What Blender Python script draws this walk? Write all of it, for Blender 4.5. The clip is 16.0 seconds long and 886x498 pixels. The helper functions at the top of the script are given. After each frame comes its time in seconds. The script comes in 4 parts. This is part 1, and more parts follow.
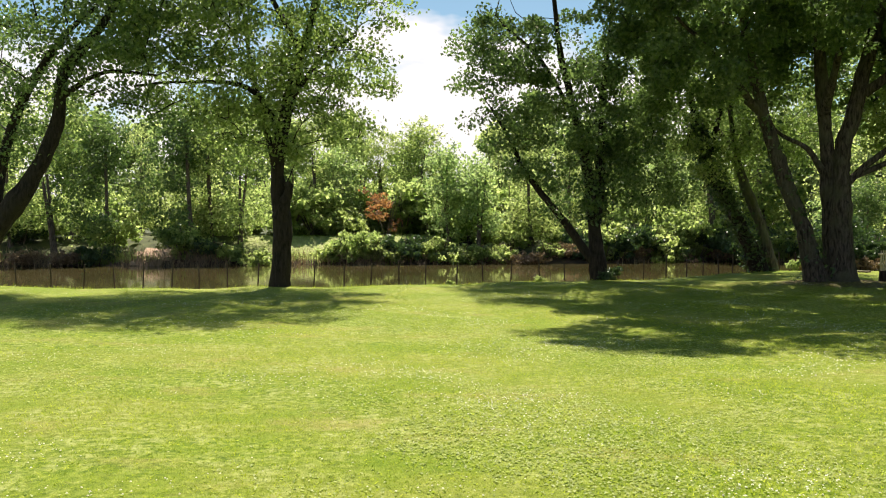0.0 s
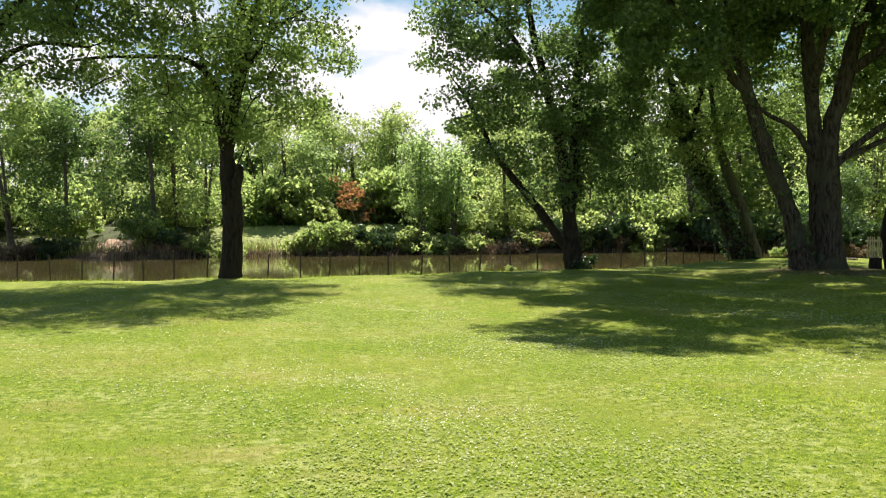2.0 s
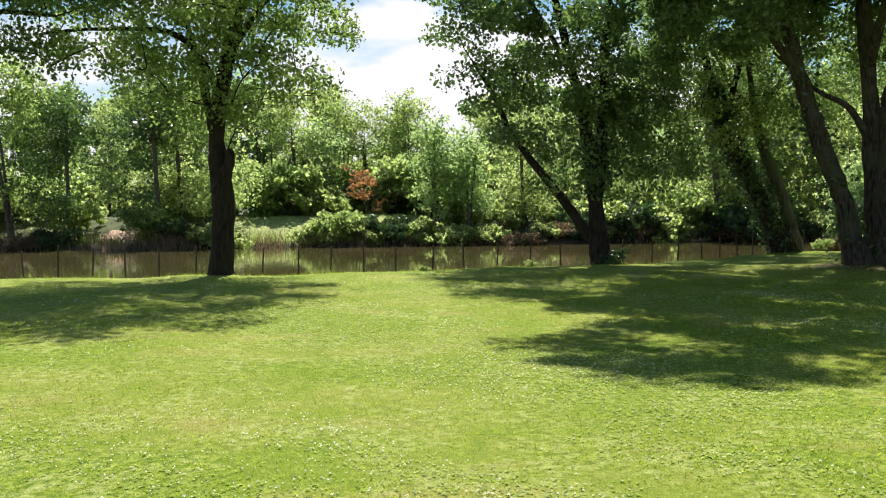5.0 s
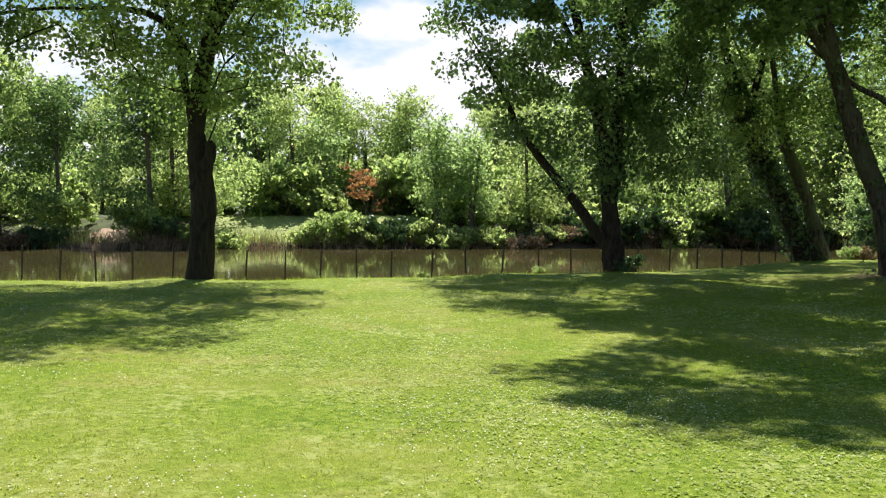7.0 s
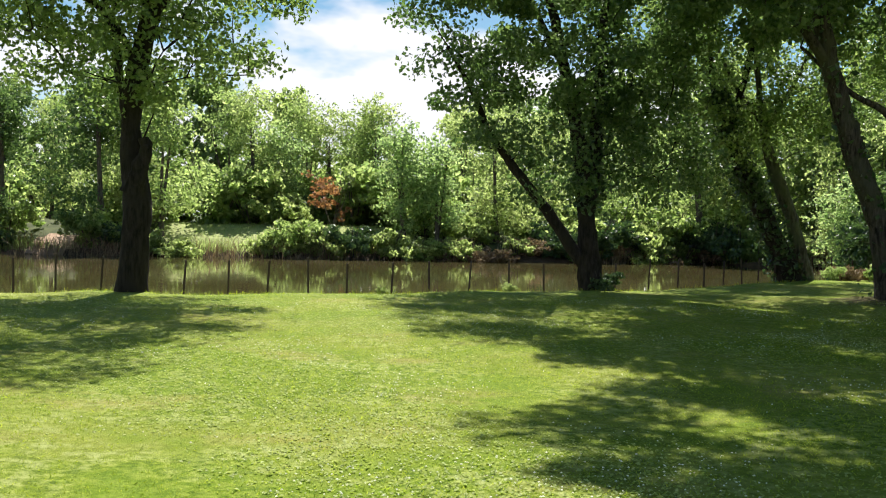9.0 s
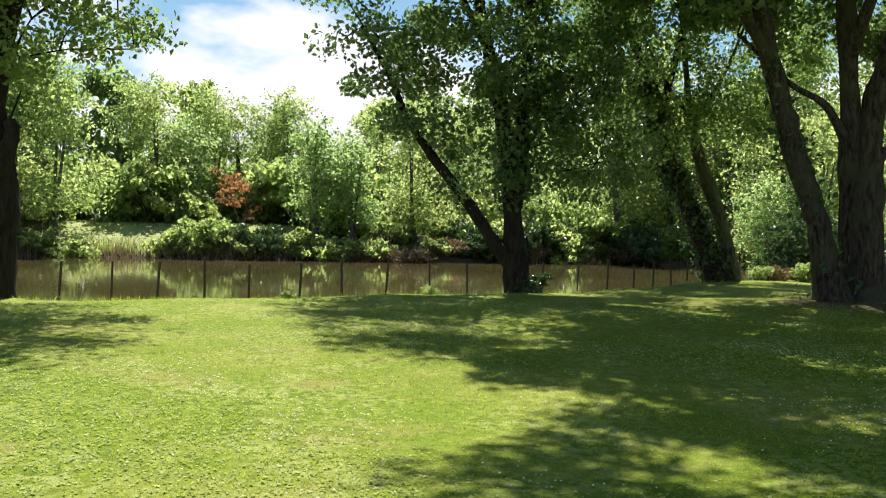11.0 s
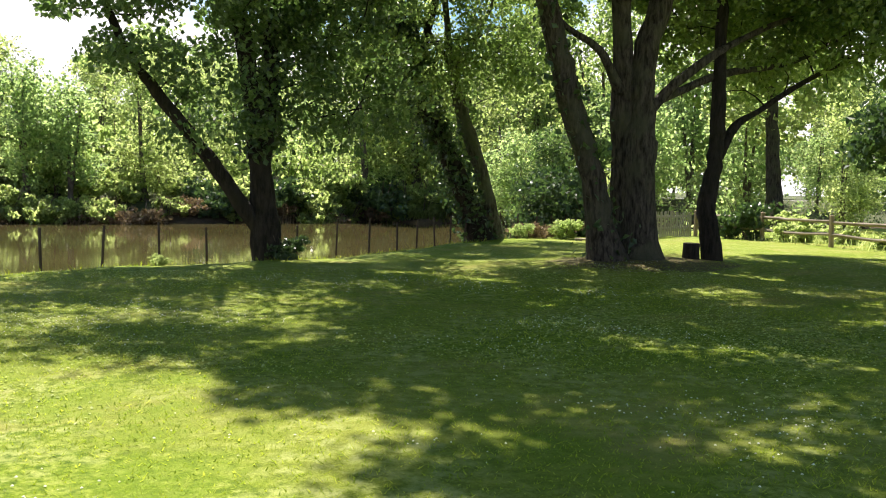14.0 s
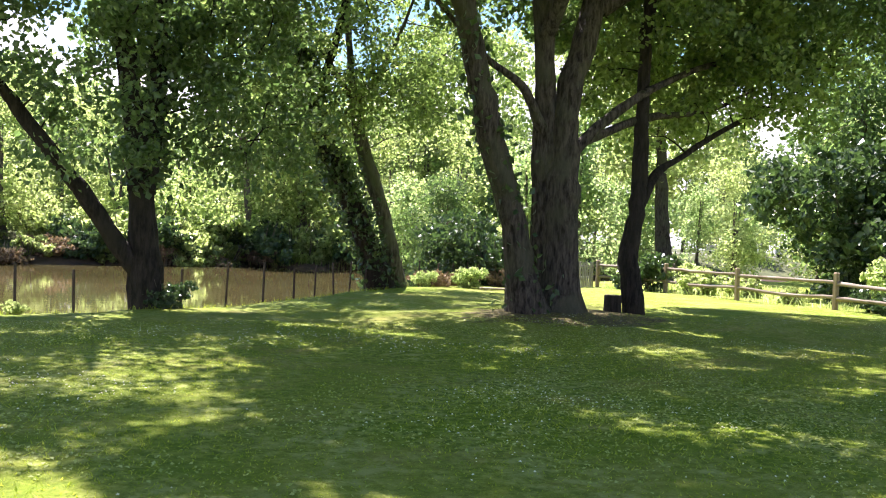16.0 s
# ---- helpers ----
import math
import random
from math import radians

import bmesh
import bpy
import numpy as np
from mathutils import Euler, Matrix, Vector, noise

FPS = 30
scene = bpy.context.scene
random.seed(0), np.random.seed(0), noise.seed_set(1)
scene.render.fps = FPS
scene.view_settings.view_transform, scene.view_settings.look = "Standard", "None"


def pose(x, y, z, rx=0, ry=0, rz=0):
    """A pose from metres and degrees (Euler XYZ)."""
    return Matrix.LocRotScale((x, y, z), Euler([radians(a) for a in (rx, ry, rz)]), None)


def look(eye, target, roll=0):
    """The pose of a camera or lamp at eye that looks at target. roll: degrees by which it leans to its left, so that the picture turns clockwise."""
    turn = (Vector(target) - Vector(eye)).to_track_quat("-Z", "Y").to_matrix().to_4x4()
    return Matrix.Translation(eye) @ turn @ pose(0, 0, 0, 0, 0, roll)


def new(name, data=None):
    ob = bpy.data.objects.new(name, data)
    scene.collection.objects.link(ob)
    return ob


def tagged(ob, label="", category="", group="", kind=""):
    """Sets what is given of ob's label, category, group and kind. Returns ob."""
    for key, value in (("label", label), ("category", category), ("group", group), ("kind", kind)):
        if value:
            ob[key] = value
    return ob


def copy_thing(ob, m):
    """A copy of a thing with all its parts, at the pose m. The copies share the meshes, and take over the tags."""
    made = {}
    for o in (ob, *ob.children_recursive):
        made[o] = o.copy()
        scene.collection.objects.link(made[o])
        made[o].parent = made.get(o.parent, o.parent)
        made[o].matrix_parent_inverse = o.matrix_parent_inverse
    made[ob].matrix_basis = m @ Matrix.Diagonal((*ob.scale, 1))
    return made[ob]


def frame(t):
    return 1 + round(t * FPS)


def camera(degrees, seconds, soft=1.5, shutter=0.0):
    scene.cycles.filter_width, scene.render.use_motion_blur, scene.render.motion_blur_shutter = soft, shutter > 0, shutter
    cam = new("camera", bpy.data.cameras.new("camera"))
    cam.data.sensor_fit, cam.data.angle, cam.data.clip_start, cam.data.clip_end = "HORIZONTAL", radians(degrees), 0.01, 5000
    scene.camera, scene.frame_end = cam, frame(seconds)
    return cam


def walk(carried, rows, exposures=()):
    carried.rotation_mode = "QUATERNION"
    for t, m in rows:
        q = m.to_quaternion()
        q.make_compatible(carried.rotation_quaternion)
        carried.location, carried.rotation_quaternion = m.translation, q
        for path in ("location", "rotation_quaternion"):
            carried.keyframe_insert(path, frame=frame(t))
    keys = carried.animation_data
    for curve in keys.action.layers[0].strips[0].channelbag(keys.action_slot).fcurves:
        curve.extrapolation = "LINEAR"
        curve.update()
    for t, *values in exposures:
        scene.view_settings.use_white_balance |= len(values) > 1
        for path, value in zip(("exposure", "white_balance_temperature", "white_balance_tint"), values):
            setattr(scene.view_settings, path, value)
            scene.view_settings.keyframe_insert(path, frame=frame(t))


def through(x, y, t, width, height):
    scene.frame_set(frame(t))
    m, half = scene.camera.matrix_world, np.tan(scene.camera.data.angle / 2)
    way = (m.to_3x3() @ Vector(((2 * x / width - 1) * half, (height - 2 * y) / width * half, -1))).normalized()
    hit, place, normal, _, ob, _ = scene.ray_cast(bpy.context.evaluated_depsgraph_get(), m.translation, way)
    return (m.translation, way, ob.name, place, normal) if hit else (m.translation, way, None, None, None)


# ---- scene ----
cam = camera(52.7, 16.0, soft=1.1)
METRES, EYE, TILT, LEAN, TURN = 14.0, 1.72, -1.5, 0.0, 0.0
ROWS = [
    (0.0, 0.0, 0.0, 0.0, -0.0, 0.0, -0.0),
    (0.5, 0.0093, 0.0261, -0.0007, -3.67, -0.48, 0.3),
    (1.0, 0.016, 0.0524, -0.004, -3.3, 0.34, 0.22),
    (1.5, 0.0215, 0.0893, -0.005, -3.11, -0.13, 0.51),
    (2.0, 0.0314, 0.1249, -0.0069, -1.29, -0.57, 0.29),
    (2.5, 0.0353, 0.1482, -0.0073, -0.32, -0.52, -0.23),
    (3.0, 0.0386, 0.1739, -0.0063, -1.13, -0.35, 0.4),
    (3.5, 0.0406, 0.2051, -0.005, 0.2, -0.89, -0.02),
    (4.0, 0.0399, 0.2368, -0.0037, -0.13, -1.02, 0.27),
    (6.5, 0.0422, 0.3941, 0.0001, -0.45, -1.55, 0.22),
    (7.0, 0.0438, 0.4299, -0.0009, -0.11, -1.11, -0.31),
    (7.5, 0.0449, 0.4551, -0.0015, 0.68, -2.35, -0.94),
    (8.0, 0.0464, 0.4966, -0.0006, -0.77, -1.52, -1.16),
    (10.5, 0.0546, 0.6485, -0.0021, -4.16, 0.02, -1.24),
    (11.0, 0.0564, 0.6855, -0.0021, -7.71, -0.2, -1.31),
    (11.5, 0.0608, 0.7138, -0.0013, -12.67, -0.54, -1.0),
    (12.0, 0.0664, 0.7434, -0.0003, -15.14, -0.74, -0.73),
    (12.5, 0.0735, 0.7739, -0.0006, -18.17, -1.22, -0.66),
    (13.0, 0.0819, 0.8036, -0.0008, -19.52, -1.51, -1.03),
    (13.5, 0.085, 0.835, -0.0001, -22.06, -1.9, -0.98),
    (14.0, 0.0864, 0.8678, -0.0013, -24.08, -2.59, -0.77),
    (14.5, 0.0879, 0.896, -0.0023, -24.66, -3.21, -1.02),
    (15.0, 0.0918, 0.9263, -0.0021, -28.45, -2.4, -0.54),
    (15.5, 0.1012, 0.9602, -0.0024, -29.73, -0.92, -1.69),
    (16.0, 0.1037, 0.9889, -0.0032, -31.79, 0.56, -1.87),
]
walk(cam, [(t, pose(0, 0, EYE, TILT, LEAN, TURN) @ pose(METRES * x, METRES * y, METRES * z, 90 + pitch, roll, yaw)) for t, x, y, z, yaw, pitch, roll in ROWS],
     exposures=[(0.0, 0.68, 6900, 17), (1.0, 0.66, 6700, 16), (2.0, 0.64, 6650, 16), (3.0, 0.62, 6400, 15), (4.0, 0.62, 6350, 15), (7.0, 0.6, 6300, 14), (7.5, 0.6, 6700, 14), (8.0, 0.6, 6300, 14), (11.0, 0.7, 6400, 15),
                (12.5, 0.74, 6750, 17), (13.5, 0.92, 6700, 18), (14.5, 1.26, 6400, 21), (16.0, 1.72, 6150, 31)])

# ---- world and sun ----
SUN_UP, SUN_AZ = 61.0, 3.0          # degrees above the horizon; degrees to the right of straight ahead (+y)
world = bpy.data.worlds.new("world")
scene.world = world
world.use_nodes = True
wn, wl = world.node_tree.nodes, world.node_tree.links
wn.clear()


def wnode(kind, **values):
    n = wn.new(kind)
    for k, v in values.items():
        n.inputs[k].default_value = v
    return n


sky = wn.new("ShaderNodeTexSky")
sky.sky_type, sky.sun_disc = "NISHITA", False
sky.sun_elevation, sky.sun_rotation = radians(SUN_UP), radians(SUN_AZ)
sky.air_density, sky.dust_density = 1.0, 0.4
coord = wn.new("ShaderNodeTexCoord")
stretch = wn.new("ShaderNodeMapping")
stretch.inputs["Scale"].default_value = (1.0, 1.0, 2.2)
stretch.inputs["Location"].default_value = (0.35, 0.1, 0.0)
cloud = wnode("ShaderNodeTexNoise", Scale=2.1, Detail=6.0, Roughness=0.55)
edge = wn.new("ShaderNodeValToRGB")
edge.color_ramp.elements[0].position, edge.color_ramp.elements[1].position = 0.52, 0.585
blend = wn.new("ShaderNodeMix")
blend.data_type = "RGBA"
blend.inputs[7].default_value = (16.0, 16.1, 16.3, 1.0)
back = wnode("ShaderNodeBackground", Strength=0.043)
wout = wn.new("ShaderNodeOutputWorld")
wl.new(coord.outputs["Generated"], stretch.inputs["Vector"])
wl.new(stretch.outputs[0], cloud.inputs["Vector"])
split = wn.new("ShaderNodeSeparateXYZ")
wl.new(coord.outputs["Generated"], split.inputs[0])
low_cloud = wn.new("ShaderNodeMapRange")          # clouds stand thicker towards the horizon
for k, v in (("From Min", 0.1), ("From Max", 0.29), ("To Min", 0.18), ("To Max", -0.1)):
    low_cloud.inputs[k].default_value = v
wl.new(split.outputs["Z"], low_cloud.inputs["Value"])
total = wn.new("ShaderNodeMath")
wl.new(cloud.outputs[0], total.inputs[0])
wl.new(low_cloud.outputs[0], total.inputs[1])
wl.new(total.outputs[0], edge.inputs[0])
wl.new(edge.outputs[0], blend.inputs[0])
bright = wn.new("ShaderNodeMix")
bright.data_type, bright.blend_type = "RGBA", "MULTIPLY"
bright.inputs[0].default_value, bright.inputs[7].default_value = 1.0, (1.35, 1.7, 1.65, 1.0)
wl.new(sky.outputs[0], bright.inputs[6])
wl.new(bright.outputs[2], blend.inputs[6])
wl.new(blend.outputs[2], back.inputs["Color"])
wl.new(back.outputs[0], wout.inputs[0])

sun = new("sun", bpy.data.lights.new("sun", "SUN"))
sun.data.energy, sun.data.angle, sun.data.color = 6.2, radians(0.55), (1.0, 0.955, 0.87)
_e, _a = radians(SUN_UP), radians(SUN_AZ)
sun.matrix_world = look((0, 0, 0), (-math.cos(_e) * math.sin(_a), -math.cos(_e) * math.cos(_a), -math.sin(_e)))

# ---- materials ----


def material(name, build):
    m = bpy.data.materials.new(name)
    m.use_nodes = True
    nt = m.node_tree
    nt.nodes.clear()
    out = nt.nodes.new("ShaderNodeOutputMaterial")
    build(nt, out)
    return m


def node(nt, kind, **values):
    n = nt.nodes.new(kind)
    for k, v in values.items():
        n.inputs[k].default_value = v
    return n


def ramp(nt, source, stops):
    r = nt.nodes.new("ShaderNodeValToRGB")
    el = r.color_ramp.elements
    while len(el) < len(stops):
        el.new(0.5)
    for e, (p, c) in zip(el, stops):
        e.position, e.color = p, (*c, 1)
    nt.links.new(source, r.inputs[0])
    return r.outputs[0]


def mix(nt, fac, a, b, how="MIX"):
    m = nt.nodes.new("ShaderNodeMix")
    m.data_type, m.blend_type = "RGBA", how
    for i, v in ((0, fac), (6, a), (7, b)):
        if isinstance(v, (int, float)):
            m.inputs[i].default_value = v
        elif isinstance(v, tuple):
            m.inputs[i].default_value = (*v, 1)
        else:
            nt.links.new(v, m.inputs[i])
    return m.outputs[2]


def noise_tex(nt, scale, detail=4.0, rough=0.55, stretch=None):
    tc = nt.nodes.new("ShaderNodeTexCoord")
    n = node(nt, "ShaderNodeTexNoise", Scale=scale, Detail=detail, Roughness=rough)
    if stretch:
        mp = nt.nodes.new("ShaderNodeMapping")
        mp.inputs["Scale"].default_value = stretch
        nt.links.new(tc.outputs["Object"], mp.inputs[0])
        nt.links.new(mp.outputs[0], n.inputs["Vector"])
    else:
        nt.links.new(tc.outputs["Object"], n.inputs["Vector"])
    return n.outputs[0]


def bump(nt, height, strength, distance):
    b = node(nt, "ShaderNodeBump", Strength=strength, Distance=distance)
    nt.links.new(height, b.inputs["Height"])
    return b.outputs[0]


def surface(nt, out, colour, rough=0.8, normal=None, metal=0.0, spec=0.5):
    p = node(nt, "ShaderNodeBsdfPrincipled", Roughness=rough, Metallic=metal)
    p.inputs["Specular IOR Level"].default_value = spec
    if isinstance(colour, tuple):
        p.inputs["Base Color"].default_value = (*colour, 1)
    else:
        nt.links.new(colour, p.inputs["Base Color"])
    if normal is not None:
        nt.links.new(normal, p.inputs["Normal"])
    nt.links.new(p.outputs[0], out.inputs[0])
    return p


def leaf_material(name, dark, mid, light, through=0.55, gloss=0.34, spec=0.5):
    """Leaves: each differs a little, light shines through them."""
    def build(nt, out):
        geo = nt.nodes.new("ShaderNodeNewGeometry")
        patch = noise_tex(nt, 0.35, 2.0)
        rnd = nt.nodes.new("ShaderNodeMath")
        rnd.operation = "MULTIPLY_ADD"
        nt.links.new(geo.outputs["Random Per Island"], rnd.inputs[0])
        rnd.inputs[1].default_value = 0.6
        half = nt.nodes.new("ShaderNodeMath")
        half.operation = "MULTIPLY"
        nt.links.new(patch, half.inputs[0])
        half.inputs[1].default_value = 0.4
        nt.links.new(half.outputs[0], rnd.inputs[2])
        col = ramp(nt, rnd.outputs[0], [(0.1, dark), (0.5, mid), (0.9, light)])
        p = node(nt, "ShaderNodeBsdfPrincipled", Roughness=gloss)
        p.inputs["Specular IOR Level"].default_value = spec
        nt.links.new(col, p.inputs["Base Color"])
        tr = nt.nodes.new("ShaderNodeBsdfTranslucent")
        warm = mix(nt, 1.0, col, (1.85, 1.95, 1.4), "MULTIPLY")
        nt.links.new(warm, tr.inputs[0])
        ms = nt.nodes.new("ShaderNodeMixShader")
        ms.inputs[0].default_value = through
        nt.links.new(p.outputs[0], ms.inputs[1])
        nt.links.new(tr.outputs[0], ms.inputs[2])
        nt.links.new(ms.outputs[0], out.inputs[0])
    return material(name, build)


LEAF_MAPLE = leaf_material("leaf_maple", (0.045, 0.085, 0.025), (0.085, 0.14, 0.045), (0.165, 0.225, 0.085), 0.5)
LEAF_MID = leaf_material("leaf_mid", (0.07, 0.12, 0.03), (0.135, 0.195, 0.056), (0.25, 0.31, 0.115), 0.52)
LEAF_LIGHT = leaf_material("leaf_light", (0.1, 0.15, 0.05), (0.205, 0.26, 0.1), (0.36, 0.405, 0.195), 0.7, 0.4)
LEAF_OLIVE = leaf_material("leaf_olive", (0.12, 0.16, 0.055), (0.235, 0.28, 0.12), (0.39, 0.42, 0.215), 0.72, 0.4)
LEAF_BLUE = leaf_material("leaf_bluish", (0.1, 0.16, 0.06), (0.205, 0.27, 0.13), (0.36, 0.41, 0.21), 0.72, 0.4)
LEAF_RUST = leaf_material("leaf_rust", (0.16, 0.08, 0.04), (0.31, 0.15, 0.07), (0.42, 0.24, 0.12), 0.4, 0.6)
LEAF_WOOD = leaf_material("leaf_wood", (0.08, 0.125, 0.045), (0.15, 0.205, 0.085), (0.27, 0.32, 0.15), 0.7)
LEAF_DARK = leaf_material("leaf_dark", (0.026, 0.054, 0.018), (0.046, 0.085, 0.028), (0.085, 0.135, 0.045), 0.3)
LEAF_DRY = leaf_material("leaf_dry", (0.13, 0.085, 0.05), (0.22, 0.15, 0.09), (0.34, 0.26, 0.16), 0.2, 0.7)
BLADE = leaf_material("grass_blade", (0.10, 0.17, 0.014), (0.235, 0.29, 0.027), (0.42, 0.44, 0.075), 0.5, 0.55, 0.15)
CLOVER = leaf_material("clover_leaf", (0.22, 0.28, 0.06), (0.3, 0.35, 0.1), (0.43, 0.46, 0.2), 0.35, 0.5, 0.2)
PETAL = leaf_material("clover_petal", (0.6, 0.58, 0.5), (0.75, 0.74, 0.66), (0.8, 0.8, 0.75), 0.3, 0.7)


def bark_material(name, dark, light, moss=0.0):
    def build(nt, out):
        ridge = noise_tex(nt, 15.0, 6.0, 0.72, (1.0, 1.0, 0.2))
        patch = noise_tex(nt, 1.3, 3.0)
        col = ramp(nt, ridge, [(0.38, dark), (0.62, light)])
        col = mix(nt, ramp(nt, patch, [(0.48, (0, 0, 0)), (0.62, (0.75, 0.75, 0.75))]), col, (light[0] * 0.75, light[1] * (0.8 + moss), light[2] * 0.7))
        surface(nt, out, col, 0.9, bump(nt, ridge, 1.0, 0.07), spec=0.2)
    return material(name, build)


BARK = bark_material("bark_grey", (0.014, 0.011, 0.008), (0.105, 0.09, 0.07), 0.1)
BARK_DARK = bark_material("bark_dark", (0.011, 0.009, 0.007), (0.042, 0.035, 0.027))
BARK_FAR = bark_material("bark_brown", (0.06, 0.045, 0.035), (0.2, 0.165, 0.13))
BARK_MOSS = bark_material("bark_mossy", (0.04, 0.035, 0.025), (0.15, 0.14, 0.10), 0.15)


def lawn_build(nt, out):
    big, mid, fine, tiny = noise_tex(nt, 0.22, 4.0, 0.6, (1.0, 1.5, 1.0)), noise_tex(nt, 0.9, 5.0, 0.65), noise_tex(nt, 14.0, 4.0, 0.7), noise_tex(nt, 70.0, 3.0, 0.7)
    col = ramp(nt, fine, [(0.34, (0.075, 0.135, 0.008)), (0.5, (0.2, 0.28, 0.016)), (0.66, (0.37, 0.43, 0.075))])
    col = mix(nt, ramp(nt, big, [(0.42, (0, 0, 0)), (0.6, (0.75, 0.75, 0.75))]), col, (0.31, 0.325, 0.07))
    col = mix(nt, ramp(nt, mid, [(0.36, (0.6, 0.6, 0.6)), (0.5, (0, 0, 0))]), col, (0.17, 0.265, 0.01))
    col = mix(nt, ramp(nt, tiny, [(0.35, (0.45, 0.45, 0.45)), (0.65, (0, 0, 0))]), col, (0.07, 0.115, 0.014))
    clover, dry = noise_tex(nt, 7.0, 5.0, 0.7), noise_tex(nt, 0.55, 5.0, 0.65, (1.0, 1.6, 1.0))
    pale = mix(nt, 1.0, ramp(nt, clover, [(0.45, (0, 0, 0)), (0.62, (0.8, 0.8, 0.8))]), ramp(nt, mid, [(0.44, (0.12, 0.12, 0.12)), (0.6, (1, 1, 1))]), "MULTIPLY")
    col = mix(nt, pale, col, (0.38, 0.41, 0.2))
    col = mix(nt, ramp(nt, dry, [(0.55, (0, 0, 0)), (0.7, (0.6, 0.6, 0.6))]), col, (0.34, 0.28, 0.13))
    # bare trodden earth round the foot of the great maple
    tc = nt.nodes.new("ShaderNodeTexCoord")
    shift = nt.nodes.new("ShaderNodeMapping")
    shift.vector_type = "TEXTURE"
    shift.inputs["Location"].default_value = (11.6, 26.0, 0.0)
    shift.inputs["Scale"].default_value = (3.6, 2.4, 3.0)
    nt.links.new(tc.outputs["Object"], shift.inputs[0])
    far_off = nt.nodes.new("ShaderNodeVectorMath")
    far_off.operation = "LENGTH"
    nt.links.new(shift.outputs[0], far_off.inputs[0])
    ragged = nt.nodes.new("ShaderNodeMath")
    ragged.operation = "MULTIPLY_ADD"
    nt.links.new(noise_tex(nt, 2.6, 5.0, 0.7), ragged.inputs[0])
    ragged.inputs[1].default_value = 0.8
    nt.links.new(far_off.outputs["Value"], ragged.inputs[2])
    earth = ramp(nt, fine, [(0.3, (0.06, 0.045, 0.03)), (0.7, (0.2, 0.155, 0.105))])
    col = mix(nt, ramp(nt, ragged.outputs[0], [(0.86, (0.9, 0.9, 0.9)), (1.0, (0, 0, 0))]), col, earth)
    col = mix(nt, 1.0, col, (0.86, 0.88, 0.6), "MULTIPLY")
    surface(nt, out, col, 0.85, bump(nt, tiny, 0.8, 0.03), spec=0.15)


LAWN = material("lawn_turf", lawn_build)


def simple(name, dark, light, scale, rough=0.8, stretch=None, depth=0.01, spec=0.3):
    def build(nt, out):
        a, b = noise_tex(nt, scale, 5.0, 0.6, stretch), noise_tex(nt, scale * 0.12, 3.0)
        col = ramp(nt, a, [(0.3, dark), (0.7, light)])
        col = mix(nt, ramp(nt, b, [(0.4, (0, 0, 0)), (0.7, (0.5, 0.5, 0.5))]), col, dark)
        surface(nt, out, col, rough, bump(nt, a, 0.6, depth), spec=spec)
    return material(name, build)


SOIL = simple("bank_soil", (0.035, 0.024, 0.015), (0.12, 0.08, 0.05), 3.0, 0.95, depth=0.05)
SAND = simple("sandy_bank", (0.3, 0.2, 0.13), (0.46, 0.33, 0.23), 2.0, 0.95, depth=0.05)
WOOD_FLOOR = simple("wood_floor", (0.035, 0.045, 0.018), (0.11, 0.125, 0.045), 1.5, 0.95, depth=0.06)
MEADOW = simple("far_meadow", (0.2, 0.24, 0.07), (0.36, 0.38, 0.16), 1.2, 0.9, depth=0.05)
ROAD = simple("pale_gravel", (0.34, 0.32, 0.3), (0.5, 0.48, 0.46), 4.0, 0.9)
POST_WOOD = simple("dark_stake", (0.035, 0.025, 0.018), (0.10, 0.075, 0.055), 14.0, 0.85, (1, 1, 0.1))
RAIL_WOOD = simple("weathered_rail", (0.14, 0.11, 0.075), (0.34, 0.29, 0.22), 9.0, 0.85, (1, 0.12, 1))
RAIL_POST = simple("weathered_post", (0.2, 0.15, 0.09), (0.38, 0.31, 0.2), 12.0, 0.85, (1, 1, 0.1))
PICKET = simple("grey_picket", (0.24, 0.22, 0.19), (0.42, 0.4, 0.36), 16.0, 0.85, (1, 1, 0.1))
PAINT_WHITE = simple("white_paint", (0.72, 0.72, 0.72), (0.8, 0.8, 0.8), 2.0, 0.35)
PAINT_GREY = simple("silver_paint", (0.42, 0.44, 0.47), (0.5, 0.52, 0.55), 2.0, 0.3)
GLASS_DARK = simple("dark_glass", (0.015, 0.018, 0.02), (0.03, 0.035, 0.04), 2.0, 0.08)
RUBBER = simple("black_rubber", (0.015, 0.015, 0.015), (0.03, 0.03, 0.03), 9.0, 0.8)


def water_build(nt, out):
    wave = noise_tex(nt, 2.2, 3.0, 0.5, (0.55, 1.3, 1))
    murk = noise_tex(nt, 0.12, 3.0)
    col = ramp(nt, murk, [(0.35, (0.055, 0.048, 0.018)), (0.7, (0.085, 0.073, 0.03))])
    p = surface(nt, out, col, 0.03, bump(nt, wave, 0.13, 0.02))
    p.inputs["IOR"].default_value = 1.33


WATER = material("muddy_water", water_build)

# ---- mesh helpers ----


